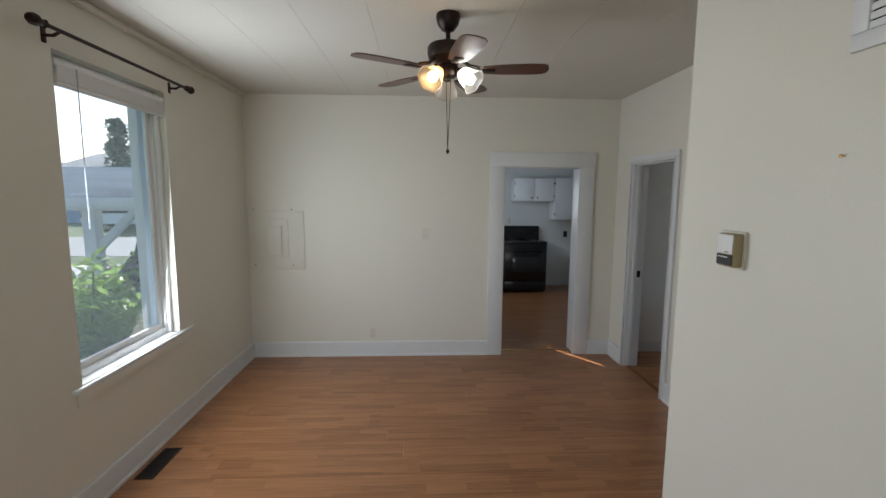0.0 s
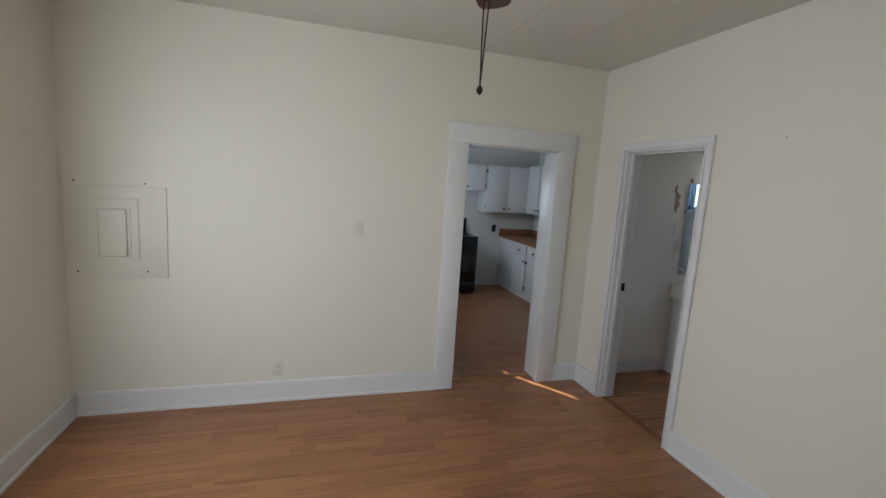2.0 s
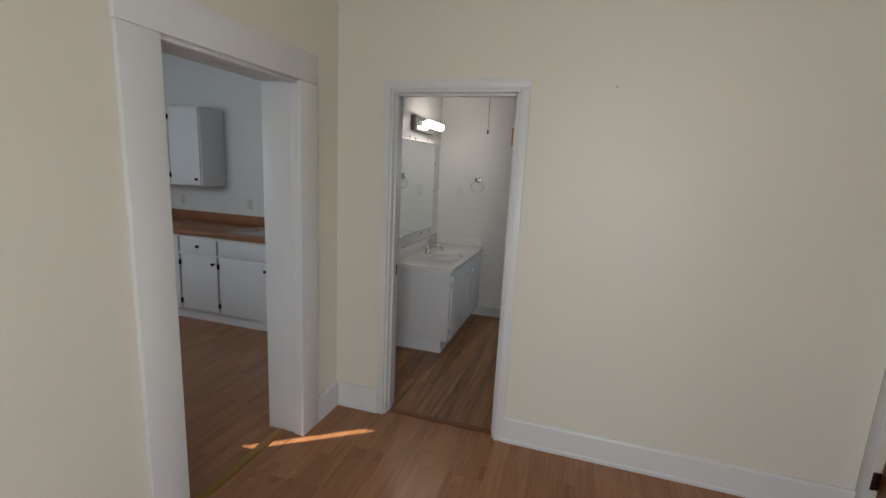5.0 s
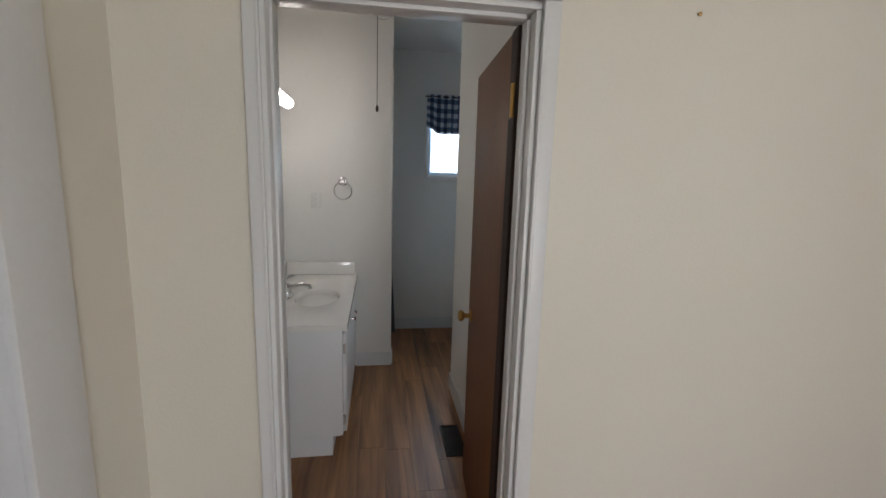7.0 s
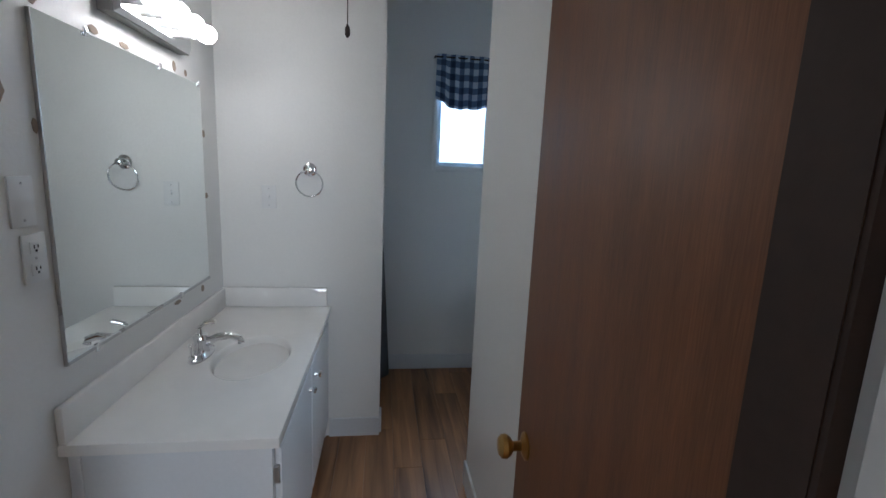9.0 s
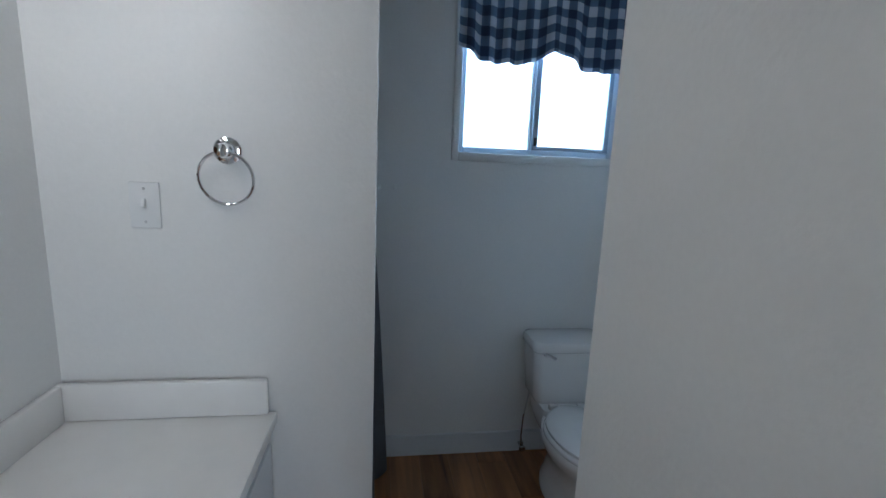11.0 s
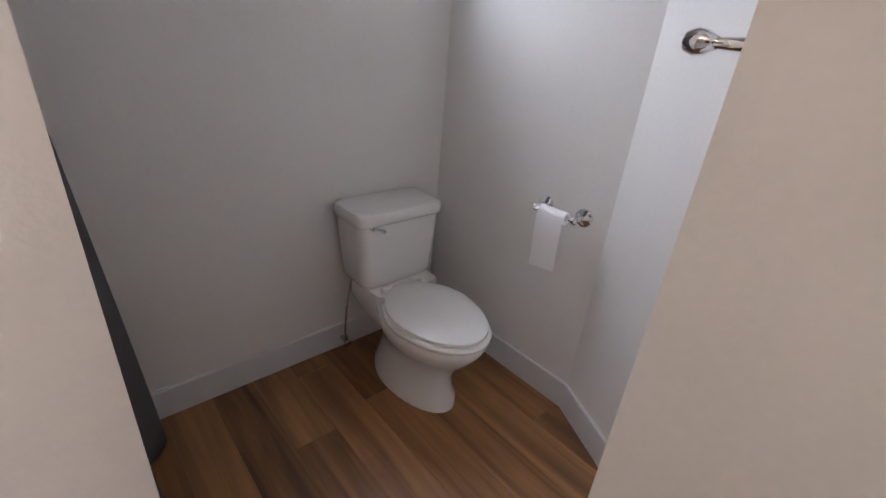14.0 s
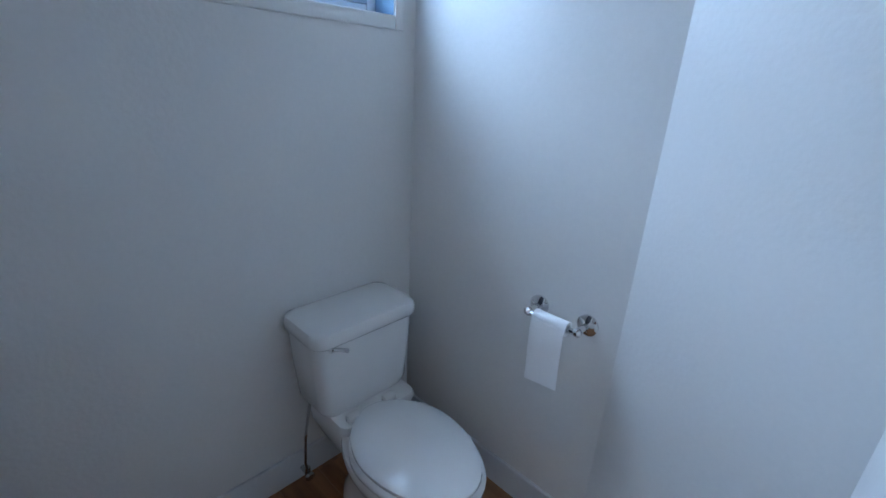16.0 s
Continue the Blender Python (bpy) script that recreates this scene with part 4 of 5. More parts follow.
part("chain_knob", lathe([(0.003, 0.012), (0.008, 0.0), (0.008, -0.018), (0.003, -0.026)], pose(-0.03, 0.03, -0.775), 12), DARK_EDGE, pull)

# toilet window
bw = thing("window_2", "small two-pane sliding window with frosted glass", "window", (5.35, 3.40, 1.56))
bw["kind"] = "structure"
for nm, bm in (("window_frame", span(0.09, 0.135, -0.409, -0.375, 0.001, 0.689, 0.003)), ("window_frame", span(0.09, 0.135, 0.375, 0.409, 0.001, 0.689, 0.003)), ("window_frame", span(0.09, 0.135, -0.374, 0.374, 0.001, 0.030, 0.003)), ("window_frame", span(0.09, 0.135, -0.374, 0.374, 0.66, 0.689, 0.003))):
    part(nm, bm, VINYL_FRAME, bw)
part("sash", join(span(0.088, 0.112, -0.374, -0.352, 0.031, 0.659), span(0.088, 0.112, 0.0, 0.026, 0.031, 0.659), span(0.088, 0.112, -0.351, -0.001, 0.031, 0.048), span(0.088, 0.112, -0.351, -0.001, 0.642, 0.659)), GREY_FRAME, bw, "grey aluminium sliding sash")
part("meeting_rail", span(0.113, 0.134, 0.012, 0.040, 0.031, 0.659, 0.002), VINYL_FRAME, bw)
FROST = frosted_material("frosted_window_glass", (0.95, 0.98, 1.0))
for y0, y1, x in ((-0.352, 0.0, 0.098), (0.04, 0.3745, 0.122)):
    pn = part("pane", span(x, x + 0.004, y0, y1, 0.031 if x > 0.1 else 0.048, 0.659 if x > 0.1 else 0.642), FROST, bw, smooth=None)
    pn.visible_shadow = False
part("latch", span(0.078, 0.0875, 0.006, 0.02, 0.05, 0.09, 0.002), DARK, bw)
for y0, y1, z0, z1 in ((-0.445, -0.411, -0.04, 0.73), (0.411, 0.445, -0.04, 0.73), (-0.410, 0.410, -0.04, -0.001), (-0.410, 0.410, 0.691, 0.73)):
    part("casing", span(-0.010, -0.0005, y0, y1, z0, z1, 0.003), BATH, bw)


def valance():
    ob = thing("window_valance", "navy and white gingham cotton valance on a rod", "curtain", (5.31, 3.39, 2.295))
    bm = bmesh.new()
    uv = bm.loops.layers.uv.new("uv")
    n, rows, grid = 110, 9, []
    for i in range(n + 1):
        u = i / n
        y = -0.445 + 0.89 * u
        drop = 0.305 + 0.018 * math.sin(9 * u + 0.6) + 0.012 * math.sin(23 * u) - 0.02 * math.cos(6.28 * u * 2) + 0.035 * (1 - u)
        col = []
        for j in range(rows + 1):
            v = j / rows
            amp = 0.006 + 0.016 * v
            x = amp * math.sin(58 * u + 1.3 * math.sin(7 * u)) + 0.006 * v * math.sin(17 * u + 2)
            col.append((bm.verts.new((x, y, 0.02 - (drop + 0.02) * v)), (1.18 * 0.89 * u, 0.33 * v)))
        grid.append(col)
    for i in range(n):
        for j in range(rows):
            q = (grid[i][j], grid[i + 1][j], grid[i + 1][j + 1], grid[i][j + 1])
            f = bm.faces.new([p[0] for p in q])
            for loop, p in zip(f.loops, q):
                loop[uv].uv = p[1]
    cloth = part("cloth", bm, GINGHAM, ob, smooth=60)
    cloth.modifiers.new("thickness", "SOLIDIFY").thickness = 0.0015
    part("rod", tube([(0, -0.46, 0.0), (0, 0.46, 0.0)], 0.006), BRONZE, ob)
    for s in (-1, 1):
        part("rod_bracket", tube([(0, s * 0.455, 0), (0.02, s * 0.457, 0), (0.039, s * 0.457, 0)], 0.006), BRONZE, ob)


valance()


def shower_curtain():
    ob = thing("shower_curtain", "dark grey shower curtain hanging to the floor", "shower curtain", (4.62, 4.20, 0))
    bm = bmesh.new()
    n, rows, grid = 60, 16, []
    for i in range(n + 1):
        u = i / n
        col = []
        for j in range(rows + 1):
            v = j / rows
            flare = 0.15 * max(0, v - 0.25) / 0.75
            y = 0.035 - flare * (0.12 + 0.88 * u ** 3.5) + (0.014 + 0.02 * v) * math.sin(19 * u + 2 * v)
            col.append(bm.verts.new((0.725 * u - 0.02 * v * (1 - u), y, 1.98 - 1.955 * v)))
        grid.append(col)
    for i in range(n):
        for j in range(rows):
            bm.faces.new((grid[i][j], grid[i + 1][j], grid[i + 1][j + 1], grid[i][j + 1]))
    cloth = part("cloth", bm, CURTAIN, ob, smooth=60)
    cloth.modifiers.new("thickness", "SOLIDIFY").thickness = 0.002
    part("rod", tube([(-0.028, 0.035, 2.0), (0.728, 0.035, 2.0)], 0.012), CHROME, ob)
    for i in range(8):
        part("hook", tube([(0.05 + 0.09 * i, 0.035 + 0.016 * math.cos(a), 1.995 + 0.018 * math.sin(a)) for a in (k * math.pi / 4 for k in range(8))], 0.0018, True, 5), CHROME, ob)


shower_curtain()


# toilet
def toilet():
    ob = thing("toilet", "white porcelain toilet with a closed lid, against the wall", "toilet", (5.34, 3.228, 0))
    part("tank", loft([rounded_ring(0.085, 0.155, 0.04, 0.375, -0.105, 0.018), rounded_ring(0.092, 0.170, 0.04, 0.40, -0.105, 0.018), rounded_ring(0.098, 0.182, 0.04, 0.55, -0.103, 0.018), rounded_ring(0.10, 0.186, 0.04, 0.64, -0.102, 0.018)]), PORCELAIN, ob, smooth=50)
    part("tank_lid", loft([rounded_ring(0.104, 0.190, 0.04, 0.641, -0.104, 0.018), rounded_ring(0.110, 0.196, 0.042, 0.648, -0.104, 0.018), rounded_ring(0.110, 0.196, 0.042, 0.674, -0.104, 0.018), rounded_ring(0.104, 0.190, 0.04, 0.688, -0.104, 0.018), rounded_ring(0.09, 0.176, 0.035, 0.692, -0.104, 0.018)]), PORCELAIN, ob, smooth=50)

    def egg(cx, front, back, half, z, n=40, flat=0.0):
        pts = []
        for i in range(n):
            a = 2 * math.pi * i / n
            c = math.cos(a)
            x = cx - (front if c > 0 else back) * c * (1 if c > 0 else 1 - flat * 0.0)
            pts.append((x, 0.048 + half * math.sin(a) * (1 if c > 0 else (1 - 0.12 * c * c)), z))
        return pts

    part("bowl", loft([egg(-0.33, 0.245, 0.21, 0.118, 0.0), egg(-0.33, 0.243, 0.205, 0.118, 0.035), egg(-0.33, 0.222, 0.19, 0.102, 0.07), egg(-0.35, 0.20, 0.19, 0.095, 0.14), egg(-0.38, 0.20, 0.20, 0.105, 0.20), egg(-0.40, 0.235, 0.22, 0.145, 0.26), egg(-0.42, 0.25, 0.24, 0.168, 0.31), egg(-0.42, 0.255, 0.25, 0.172, 0.335), egg(-0.42, 0.25, 0.25, 0.168, 0.348)]), PORCELAIN, ob, smooth=60)
    part("bowl_shelf", loft([rounded_ring(0.085, 0.09, 0.03, 0.22, -0.15, 0.04), rounded_ring(0.11, 0.13, 0.03, 0.30, -0.15, 0.03), rounded_ring(0.115, 0.15, 0.03, 0.36, -0.15, 0.015), rounded_ring(0.11, 0.145, 0.03, 0.374, -0.15, 0.015)]), PORCELAIN, ob, smooth=50)
    part("seat", loft([egg(-0.43, 0.25, 0.20, 0.166, 0.350), egg(-0.43, 0.257, 0.205, 0.171, 0.356), egg(-0.43, 0.257, 0.205, 0.171, 0.366), egg(-0.43, 0.25, 0.20, 0.166, 0.371)]), PORCELAIN, ob, smooth=50)
    part("lid", loft([egg(-0.43, 0.240, 0.20, 0.158, 0.3745), egg(-0.43, 0.244, 0.203, 0.161, 0.380), egg(-0.43, 0.242, 0.203, 0.160, 0.388), egg(-0.43, 0.226, 0.19, 0.149, 0.395), egg(-0.43, 0.12, 0.10, 0.09, 0.398)]), PORCELAIN, ob, smooth=50)
    for s in (-1, 1):
        part("seat_hinge", bm_box((0.03, 0.045, 0.03), (-0.235, 0.04 + s * 0.07, 0.383), 0.008), PORCELAIN, ob)
        part("bolt_cap", lathe([(0.014, 0), (0.014, 0.008), (0.009, 0.016), (0.002, 0.018)], pose(-0.30, 0.048 + s * 0.10, 0.03, 0, 0, 0), 14), PORCELAIN, ob)
    part("flush_lever", join(lathe([(0.012, 0), (0.012, 0.008), (0.004, 0.01)], pose(-0.2035, 0.158, 0.640, 0, -90, 0), 14), tube([(-0.212, 0.158, 0.640), (-0.216, 0.138, 0.633), (-0.216, 0.112, 0.618)], [0.006, 0.006, 0.008])), CHROME, ob, "small chrome flush lever")
    part("supply_hose", tube([(-0.10, 0.185, 0.39), (-0.085, 0.20, 0.25), (-0.06, 0.195, 0.12), (-0.05, 0.185, 0.07)], 0.0045), STEEL, ob)
    part("supply_valve", join(tube([(-0.012, 0.185, 0.055), (-0.06, 0.185, 0.055)], 0.009), lathe([(0.016, 0), (0.018, 0.006), (0.012, 0.012)], pose(-0.062, 0.185, 0.055, 0, -90, 0), 12), lathe([(0.010, 0.04), (0.010, 0.085)], pose(-0.05, 0.185, 0), 12)), STEEL, ob)


toilet()

tp = thing("paper_holder", "chrome toilet paper holder on the white wall", "paper holder")
tp.matrix_world = face_pose(4.685, 2.90, 0.769, 90)
for s in (-1, 1):
    part("post", lathe([(0.031, 0), (0.031, 0.006), (0.025, 0.010), (0.020, 0.012), (0.010, 0.016), (0.008, 0.05), (0.012, 0.056), (0.013, 0.066), (0.005, 0.074)], pose(s * 0.078, 0, 0), 24), CHROME, tp)
part("roller", tube([(-0.076, -0.002, 0.062), (0.076, -0.002, 0.062)], 0.008, steps=12), CHROME, tp)
roll = thing("toilet_paper", "nearly finished roll of white toilet paper, sheet hanging down", "toilet paper")
roll.matrix_world = face_pose(4.685, 2.90, 0.767, 90)
part("core_and_wraps", join(lathe([(0.0125, -0.052), (0.021, -0.052), (0.021, 0.052), (0.0125, 0.052), (0.0125, -0.052)], pose(0, 0, 0.062, 0, 90, 0), 28)), PAPER, roll)
sheet = [[(x, y, z) for x in (-0.052, 0.052)] for y, z in ((0.0, 0.0835), (-0.03, 0.086), (-0.10, 0.084), (-0.17, 0.079), (-0.235, 0.078))]
bm = loft([[(-0.052, y, z), (0.052, y + (0.012 if i == 4 else 0), z), (0.052, y + (0.012 if i == 4 else 0), z + 0.001), (-0.052, y, z + 0.001)] for i, (y, z) in enumerate(((0.0, 0.0825), (-0.03, 0.085), (-0.10, 0.083), (-0.15, 0.079), (-0.205, 0.078)))])
part("hanging_sheet", bm, PAPER, roll, smooth=60)

rail = thing("towel_bar", "clear towel bar on chrome posts", "towel bar", (4.05, 3.62, 1.29))
for y in (0.03, -0.43):
    part("post", lathe([(0.020, 0.0), (0.020, 0.005), (0.011, 0.012), (0.007, 0.03), (0.0055, 0.052), (0.008, 0.058), (0.0125, 0.066), (0.0135, 0.075), (0.010, 0.085), (0.003, 0.089)], pose(0, y, 0, 0, 90, 0), 24), CHROME, rail)
part("bar", tube([(0.075, 0.020, 0), (0.075, -0.42, 0)], 0.004, steps=12), ACRYLIC, rail, "clear acrylic bar")

for y in (4.18, 4.105):
    peg = solid("wall_peg", lathe([(0.012, 0), (0.011, 0.008), (0.004, 0.011)], None, 14), BATH, "small white painted peg on the bathroom wall", "peg")
    peg.matrix_world = face_pose(5.35, y, 1.385, 180)

# ---- kitchen ----
def cabinet_knob(parent, m):
    part("knob", lathe([(0.010, 0), (0.007, 0.010), (0.015, 0.018), (0.014, 0.025), (0.004, 0.028)], m, 14), BRONZE, parent, "dark metal knob")


def base_unit(y0, y1, sink=False, north=False):
    ob = thing("base_cabinet", "white painted kitchen base cabinet with a drawer and a door", "cabinet", (3.09, y0, 0), "kitchen base cabinets")
    w = y1 - y0
    part("body", join(span(0.0, 0.60, 0.0005, 0.015, 0.10, 0.859), span(0.0, 0.60, w - 0.015, w - 0.0005, 0.10, 0.859), span(0.0, 0.6, 0.0155, w - 0.0155, 0.10, 0.115), span(0.585, 0.60, 0.0155, w - 0.0155, 0.1155, 0.859), span(0.0, 0.018, 0.0155, w - 0.0155, 0.82, 0.859), span(0.0, 0.018, 0.0155, w - 0.0155, 0.66, 0.69)), CABINET, ob)
    part("toe_kick", span(0.03, 0.045, 0.0005, w - 0.0005, 0, 0.0995), CABINET, ob)
    drawer = part("drawer_front", span(-0.018, -0.0005, 0.02, w - 0.02, 0.685, 0.83, 0.005), CABINET, ob)
    leaf = part("door", span(-0.018, -0.0005, 0.02, w - 0.02, 0.115, 0.668, 0.005), CABINET, ob)
    if not sink:
        cabinet_knob(drawer, pose(-0.018, w / 2, 0.757, 0, -90, 0))
    cabinet_knob(leaf, pose(-0.018, w - 0.055 if north else 0.055, 0.60, 0, -90, 0))
    for z in (0.19, 0.58):
        part("hinge", span(-0.020, -0.0005, 0.006, 0.0195, z - 0.025, z + 0.025, 0.002), BRONZE, leaf)


EDGES = (5.31, 5.70, 6.10, 6.69, 7.15, 7.61, 8.07)
for i in range(6):
    base_unit(EDGES[i], EDGES[i + 1], i in (1, 2), i in (0, 4))
solid("corner_cabinet", join(span(3.09, 3.69, 8.0705, 8.649, 0.10, 0.859, 0.002), span(3.12, 3.69, 8.0705, 8.649, 0, 0.0995)), CABINET, "white painted corner cabinet under the counter", "cabinet")


def counter_top():
    ob = thing("counter_top", "brown wood-look laminate counter with a low backsplash", "counter", (3.055, 5.2, 0.86))
    part("slab", join(span(0, 0.644, 0, 0.98, 0, 0.04, 0.004), span(0, 0.644, 1.46, 3.449, 0, 0.04, 0.004), span(0, 0.14, 0.9805, 1.4595, 0, 0.04), span(0.55, 0.644, 0.9805, 1.4595, 0, 0.04)), COUNTER, ob)
    part("backsplash", span(0.624, 0.644, 0.0, 3.429, 0.0405, 0.14, 0.004), COUNTER, ob)
    part("end_splash", span(0.005, 0.644, 3.430, 3.449, 0.0405, 0.14, 0.004), COUNTER, ob)


counter_top()
sink = thing("kitchen_sink", "stainless steel drop-in kitchen sink in the counter", "sink", (3.40, 6.42, 0.90))
part("basin", loft([rounded_ring(0.215, 0.25, 0.04, 0.0005), rounded_ring(0.215, 0.25, 0.04, 0.006), rounded_ring(0.185, 0.22, 0.04, 0.006), rounded_ring(0.175, 0.21, 0.04, -0.02), rounded_ring(0.165, 0.20, 0.05, -0.15), rounded_ring(0.03, 0.03, 0.02, -0.158)]), STEEL, sink, smooth=40)


def wall_unit(origin, rz, w, z0, z1, depth, doors, label):
    ob = thing("wall_cabinet", label, "cabinet", (*origin, z0), "kitchen wall cabinets", rz)
    h = z1 - z0
    part("body", span(0, w, 0, depth, 0, h, 0.002), CABINET if label.startswith("white") else WALL, ob)
    for i in range(doors):
        a = w * i / doors
        leaf = part("door", span(a + 0.012, a + w / doors - 0.012, -0.018, -0.0005, 0.012, h - 0.012, 0.005), CABINET, ob)
        side = i % 2 == 0
        cabinet_knob(leaf, pose(a + (w / doors - 0.05 if side else 0.05), -0.018, 0.07, 90))
        for z in (0.10, h - 0.10):
            x = a + (0.004 if side else w / doors - 0.012)
            part("hinge", span(x, x + 0.009, -0.020, -0.0005, z - 0.025, z + 0.025, 0.002), BRONZE, leaf)


wall_unit((1.88, 8.35), 0, 0.74, 1.62, 2.05, 0.298, 2, "white painted short wall cabinet above the range")
wall_unit((2.625, 8.35), 0, 0.762, 1.29, 2.05, 0.298, 2, "white painted tall wall cabinet in the corner")
wall_unit((3.39, 8.349), -90, 1.20, 1.30, 2.08, 0.308, 3, "white painted wall cabinet above the counter")


def cooker():
    ob = thing("kitchen_range", "black electric kitchen range with an oven window", "range", (1.655, 8.0, 0))
    part("body", span(0, 0.765, 0.0, 0.63, 0.03, 0.895, 0.006), BLACK, ob)
    part("cooktop", span(-0.004, 0.769, -0.012, 0.57, 0.8955, 0.918, 0.006), BLACK, ob)
    part("backguard", loft([[(x, y, z) for y, z in ((0.575, 0.9185), (0.635, 0.9185), (0.635, 1.15), (0.61, 1.16), (0.595, 1.15))] for x in (0.0, 0.765)]), BLACK, ob)
    part("clock", span(0.33, 0.45, 0.583, 0.592, 1.04, 1.09, 0.002), DARK_GLASS, ob)
    oven = part("oven_door", span(0.008, 0.757, -0.03, -0.0005, 0.22, 0.80, 0.01), BLACK, ob)
    part("oven_window", span(0.15, 0.615, -0.0335, -0.0305, 0.37, 0.65, 0.002), DARK_GLASS, oven)
    part("oven_handle", tube([(0.09, -0.03, 0.755), (0.09, -0.06, 0.755), (0.675, -0.06, 0.755), (0.675, -0.03, 0.755)], 0.011), BLACK, oven)
    part("storage_drawer", span(0.008, 0.757, -0.025, -0.0005, 0.045, 0.21, 0.008), BLACK, ob)
    for i, (x, y, r) in enumerate(((0.19, 0.15, 0.10), (0.57, 0.15, 0.08), (0.19, 0.42, 0.08), (0.57, 0.42, 0.10))):
        part("burner", lathe([(r, 0.0), (r, 0.006), (r * 0.7, 0.009), (r * 0.2, 0.009)], pose(x, y, 0.9185), 24), DARK, ob)
    for i in range(5):
        part("knob", lathe([(0.02, 0), (0.02, 0.012), (0.014, 0.022), (0.003, 0.023)], pose(0.08 + 0.06 * i + (0.36 if i > 2 else 0), 0.583, 1.05, 90), 14), BLACK, ob)
    for x in (0.05, 0.715):
        for y in (0.05, 0.58):
            part("foot", lathe([(0.018, 0), (0.018, 0.03)], pose(x, y, 0), 10), BLACK, ob)


cooker()

solid("porch_post", span(-1.97, -1.90, 3.80, 4.00, -0.449, 2.945, 0.006), TRIM, "white painted porch post beside the window", "post")
# ---- outdoors, seen through the large window ----
G = -0.45
solid("ground", span(-160, 160, -160, 160, G - 0.3, G), GRASS, "green lawn and bare ground around the house", "ground", None, kind="structure")
solid("pavement", span(-12, -1.9, 2.4, 14, G, G + 0.02), CONCRETE, "pale concrete drive beside the house", "driveway", None, kind="structure")
solid("road", span(-60, 20, 15.9, 22.8, G, G + 0.015), ASPHALT, "grey sunlit street", "road", None, kind="structure")


def carport():
    ob = thing("carport", "white timber carport with a grey shingled roof", "carport", (-3.95, 6.1, G - 0.09))
    for x in (0, -4.2, 2.6):
        part("post", bm_box((0.15, 0.15, 2.06), (x, 0, 1.03), 0.006), TRIM, ob)
        if x < 2:
            part("brace", bm_box((0.78, 0.08, 0.09), (0, 0, 0), 0.004, pose(x + 0.30, 0, 1.80, 0, -45, 0)), TRIM, ob)
    part("beam", bm_box((7.6, 0.14, 0.16), (-0.9, 0, 2.12), 0.006), TRIM, ob)
    part("fascia", bm_box((8.2, 0.03, 0.12), (-0.9, -0.36, 2.14), 0.004), TRIM, ob)
    for i in range(22):
        y, z = -0.36 + i * 0.17, 2.205 + i * 0.026
        cut = 0.10 * i
        part("shingle_course", bm_box((8.2 - cut, 0.20, 0.02), (-0.9 + cut / 2, y + 0.09, z), 0, pose(0, 0, 0)), SHINGLE, ob)


carport()


def leaves(spots, size, seed):
    """Many small folded leaves at the given spots."""
    rng = random.Random(seed)
    verts, faces = [], []
    for p in spots:
        m = Euler((rng.uniform(-0.9, 0.9), rng.uniform(-0.9, 0.9), rng.uniform(0, 6.28))).to_matrix()
        s = size * rng.uniform(0.6, 1.3)
        base = len(verts)
        for q in ((0, 0, 0), (s * 0.5, s * 0.24, s * 0.05), (s * 1.1, 0, -s * 0.12), (s * 0.5, -s * 0.24, s * 0.05)):
            verts.append(tuple(Vector(p) + m @ Vector(q)))
        faces.append((base, base + 1, base + 2))
        faces.append((base, base + 2, base + 3))
    me = bpy.data.meshes.new("leaves")
    me.from_pydata(verts, [], faces)
    return me


def shrub(x, y, r, h, mat, count, size, label, seed):
    ob = thing("shrub", label, "shrub", (x, y, G + 0.015))
    rng = random.Random(seed)
    spots = []
    for b in range(13):
        a, lean = rng.uniform(0, 6.28), rng.uniform(0.15, 1.0)
        end = Vector((r * lean * math.cos(a), r * lean * math.sin(a), h * rng.uniform(0.55, 1.0)))
        mid = end * 0.5 + Vector((0, 0, 0.12 * h))
        part("stem", tube([(0, 0, 0), mid, end], [0.014, 0.010, 0.004], steps=5), BARK, ob)
        for i in range(count // 13):
            t = rng.uniform(0.3, 1.0)
            spots.append(end * t + Vector((rng.gauss(0, 0.1), rng.gauss(0, 0.1), rng.gauss(0, 0.08))))
    me = leaves(spots, size, seed)
    me.materials.append(mat)
    lv = new("leaves", me)
    lv.parent = ob
    tagged(lv, kind="stuff")


shrub(-2.75, 4.25, 0.60, 1.62, LEAF, 2600, 0.11, "leafy green shrub outside the window", 3)
shrub(-3.3, 5.1, 0.55, 1.45, LEAF, 1700, 0.10, "leafy green shrub beside the carport", 4)
shrub(-2.45, 3.75, 0.26, 0.62, LIME, 260, 0.16, "low yellow-green plant under the window", 5)


def conifer(x, y, h, seed):
    ob = thing("conifer_tree", "tall dark conifer behind the houses", "tree", (x, y, G))
    rng = random.Random(seed)
    part("trunk", tube([(0, 0, -0.1), (0.05, 0, h * 0.5), (0, 0, h)], [0.3, 0.17, 0.02]), BARK, ob)
    spots = []
    for i in range(150):
        z = h * (0.12 + 0.86 * rng.random() ** 0.9)
        reach = (h - z) * 0.24 * rng.uniform(0.6, 1.15) + 0.2
        a = rng.uniform(0, 6.28)
        for k in range(26):
            t = rng.uniform(0.1, 1)
            spots.append((reach * t * math.cos(a) + rng.gauss(0, 0.12), reach * t * math.sin(a) + rng.gauss(0, 0.12), z - 0.3 * reach * t + rng.gauss(0, 0.08)))
    me = leaves(spots, 0.32, seed)
    me.materials.append(NEEDLE)
    lv = new("crown", me)
    lv.parent = ob
    tagged(lv, kind="stuff")


conifer(-19.3, 30, 7.0, 7)


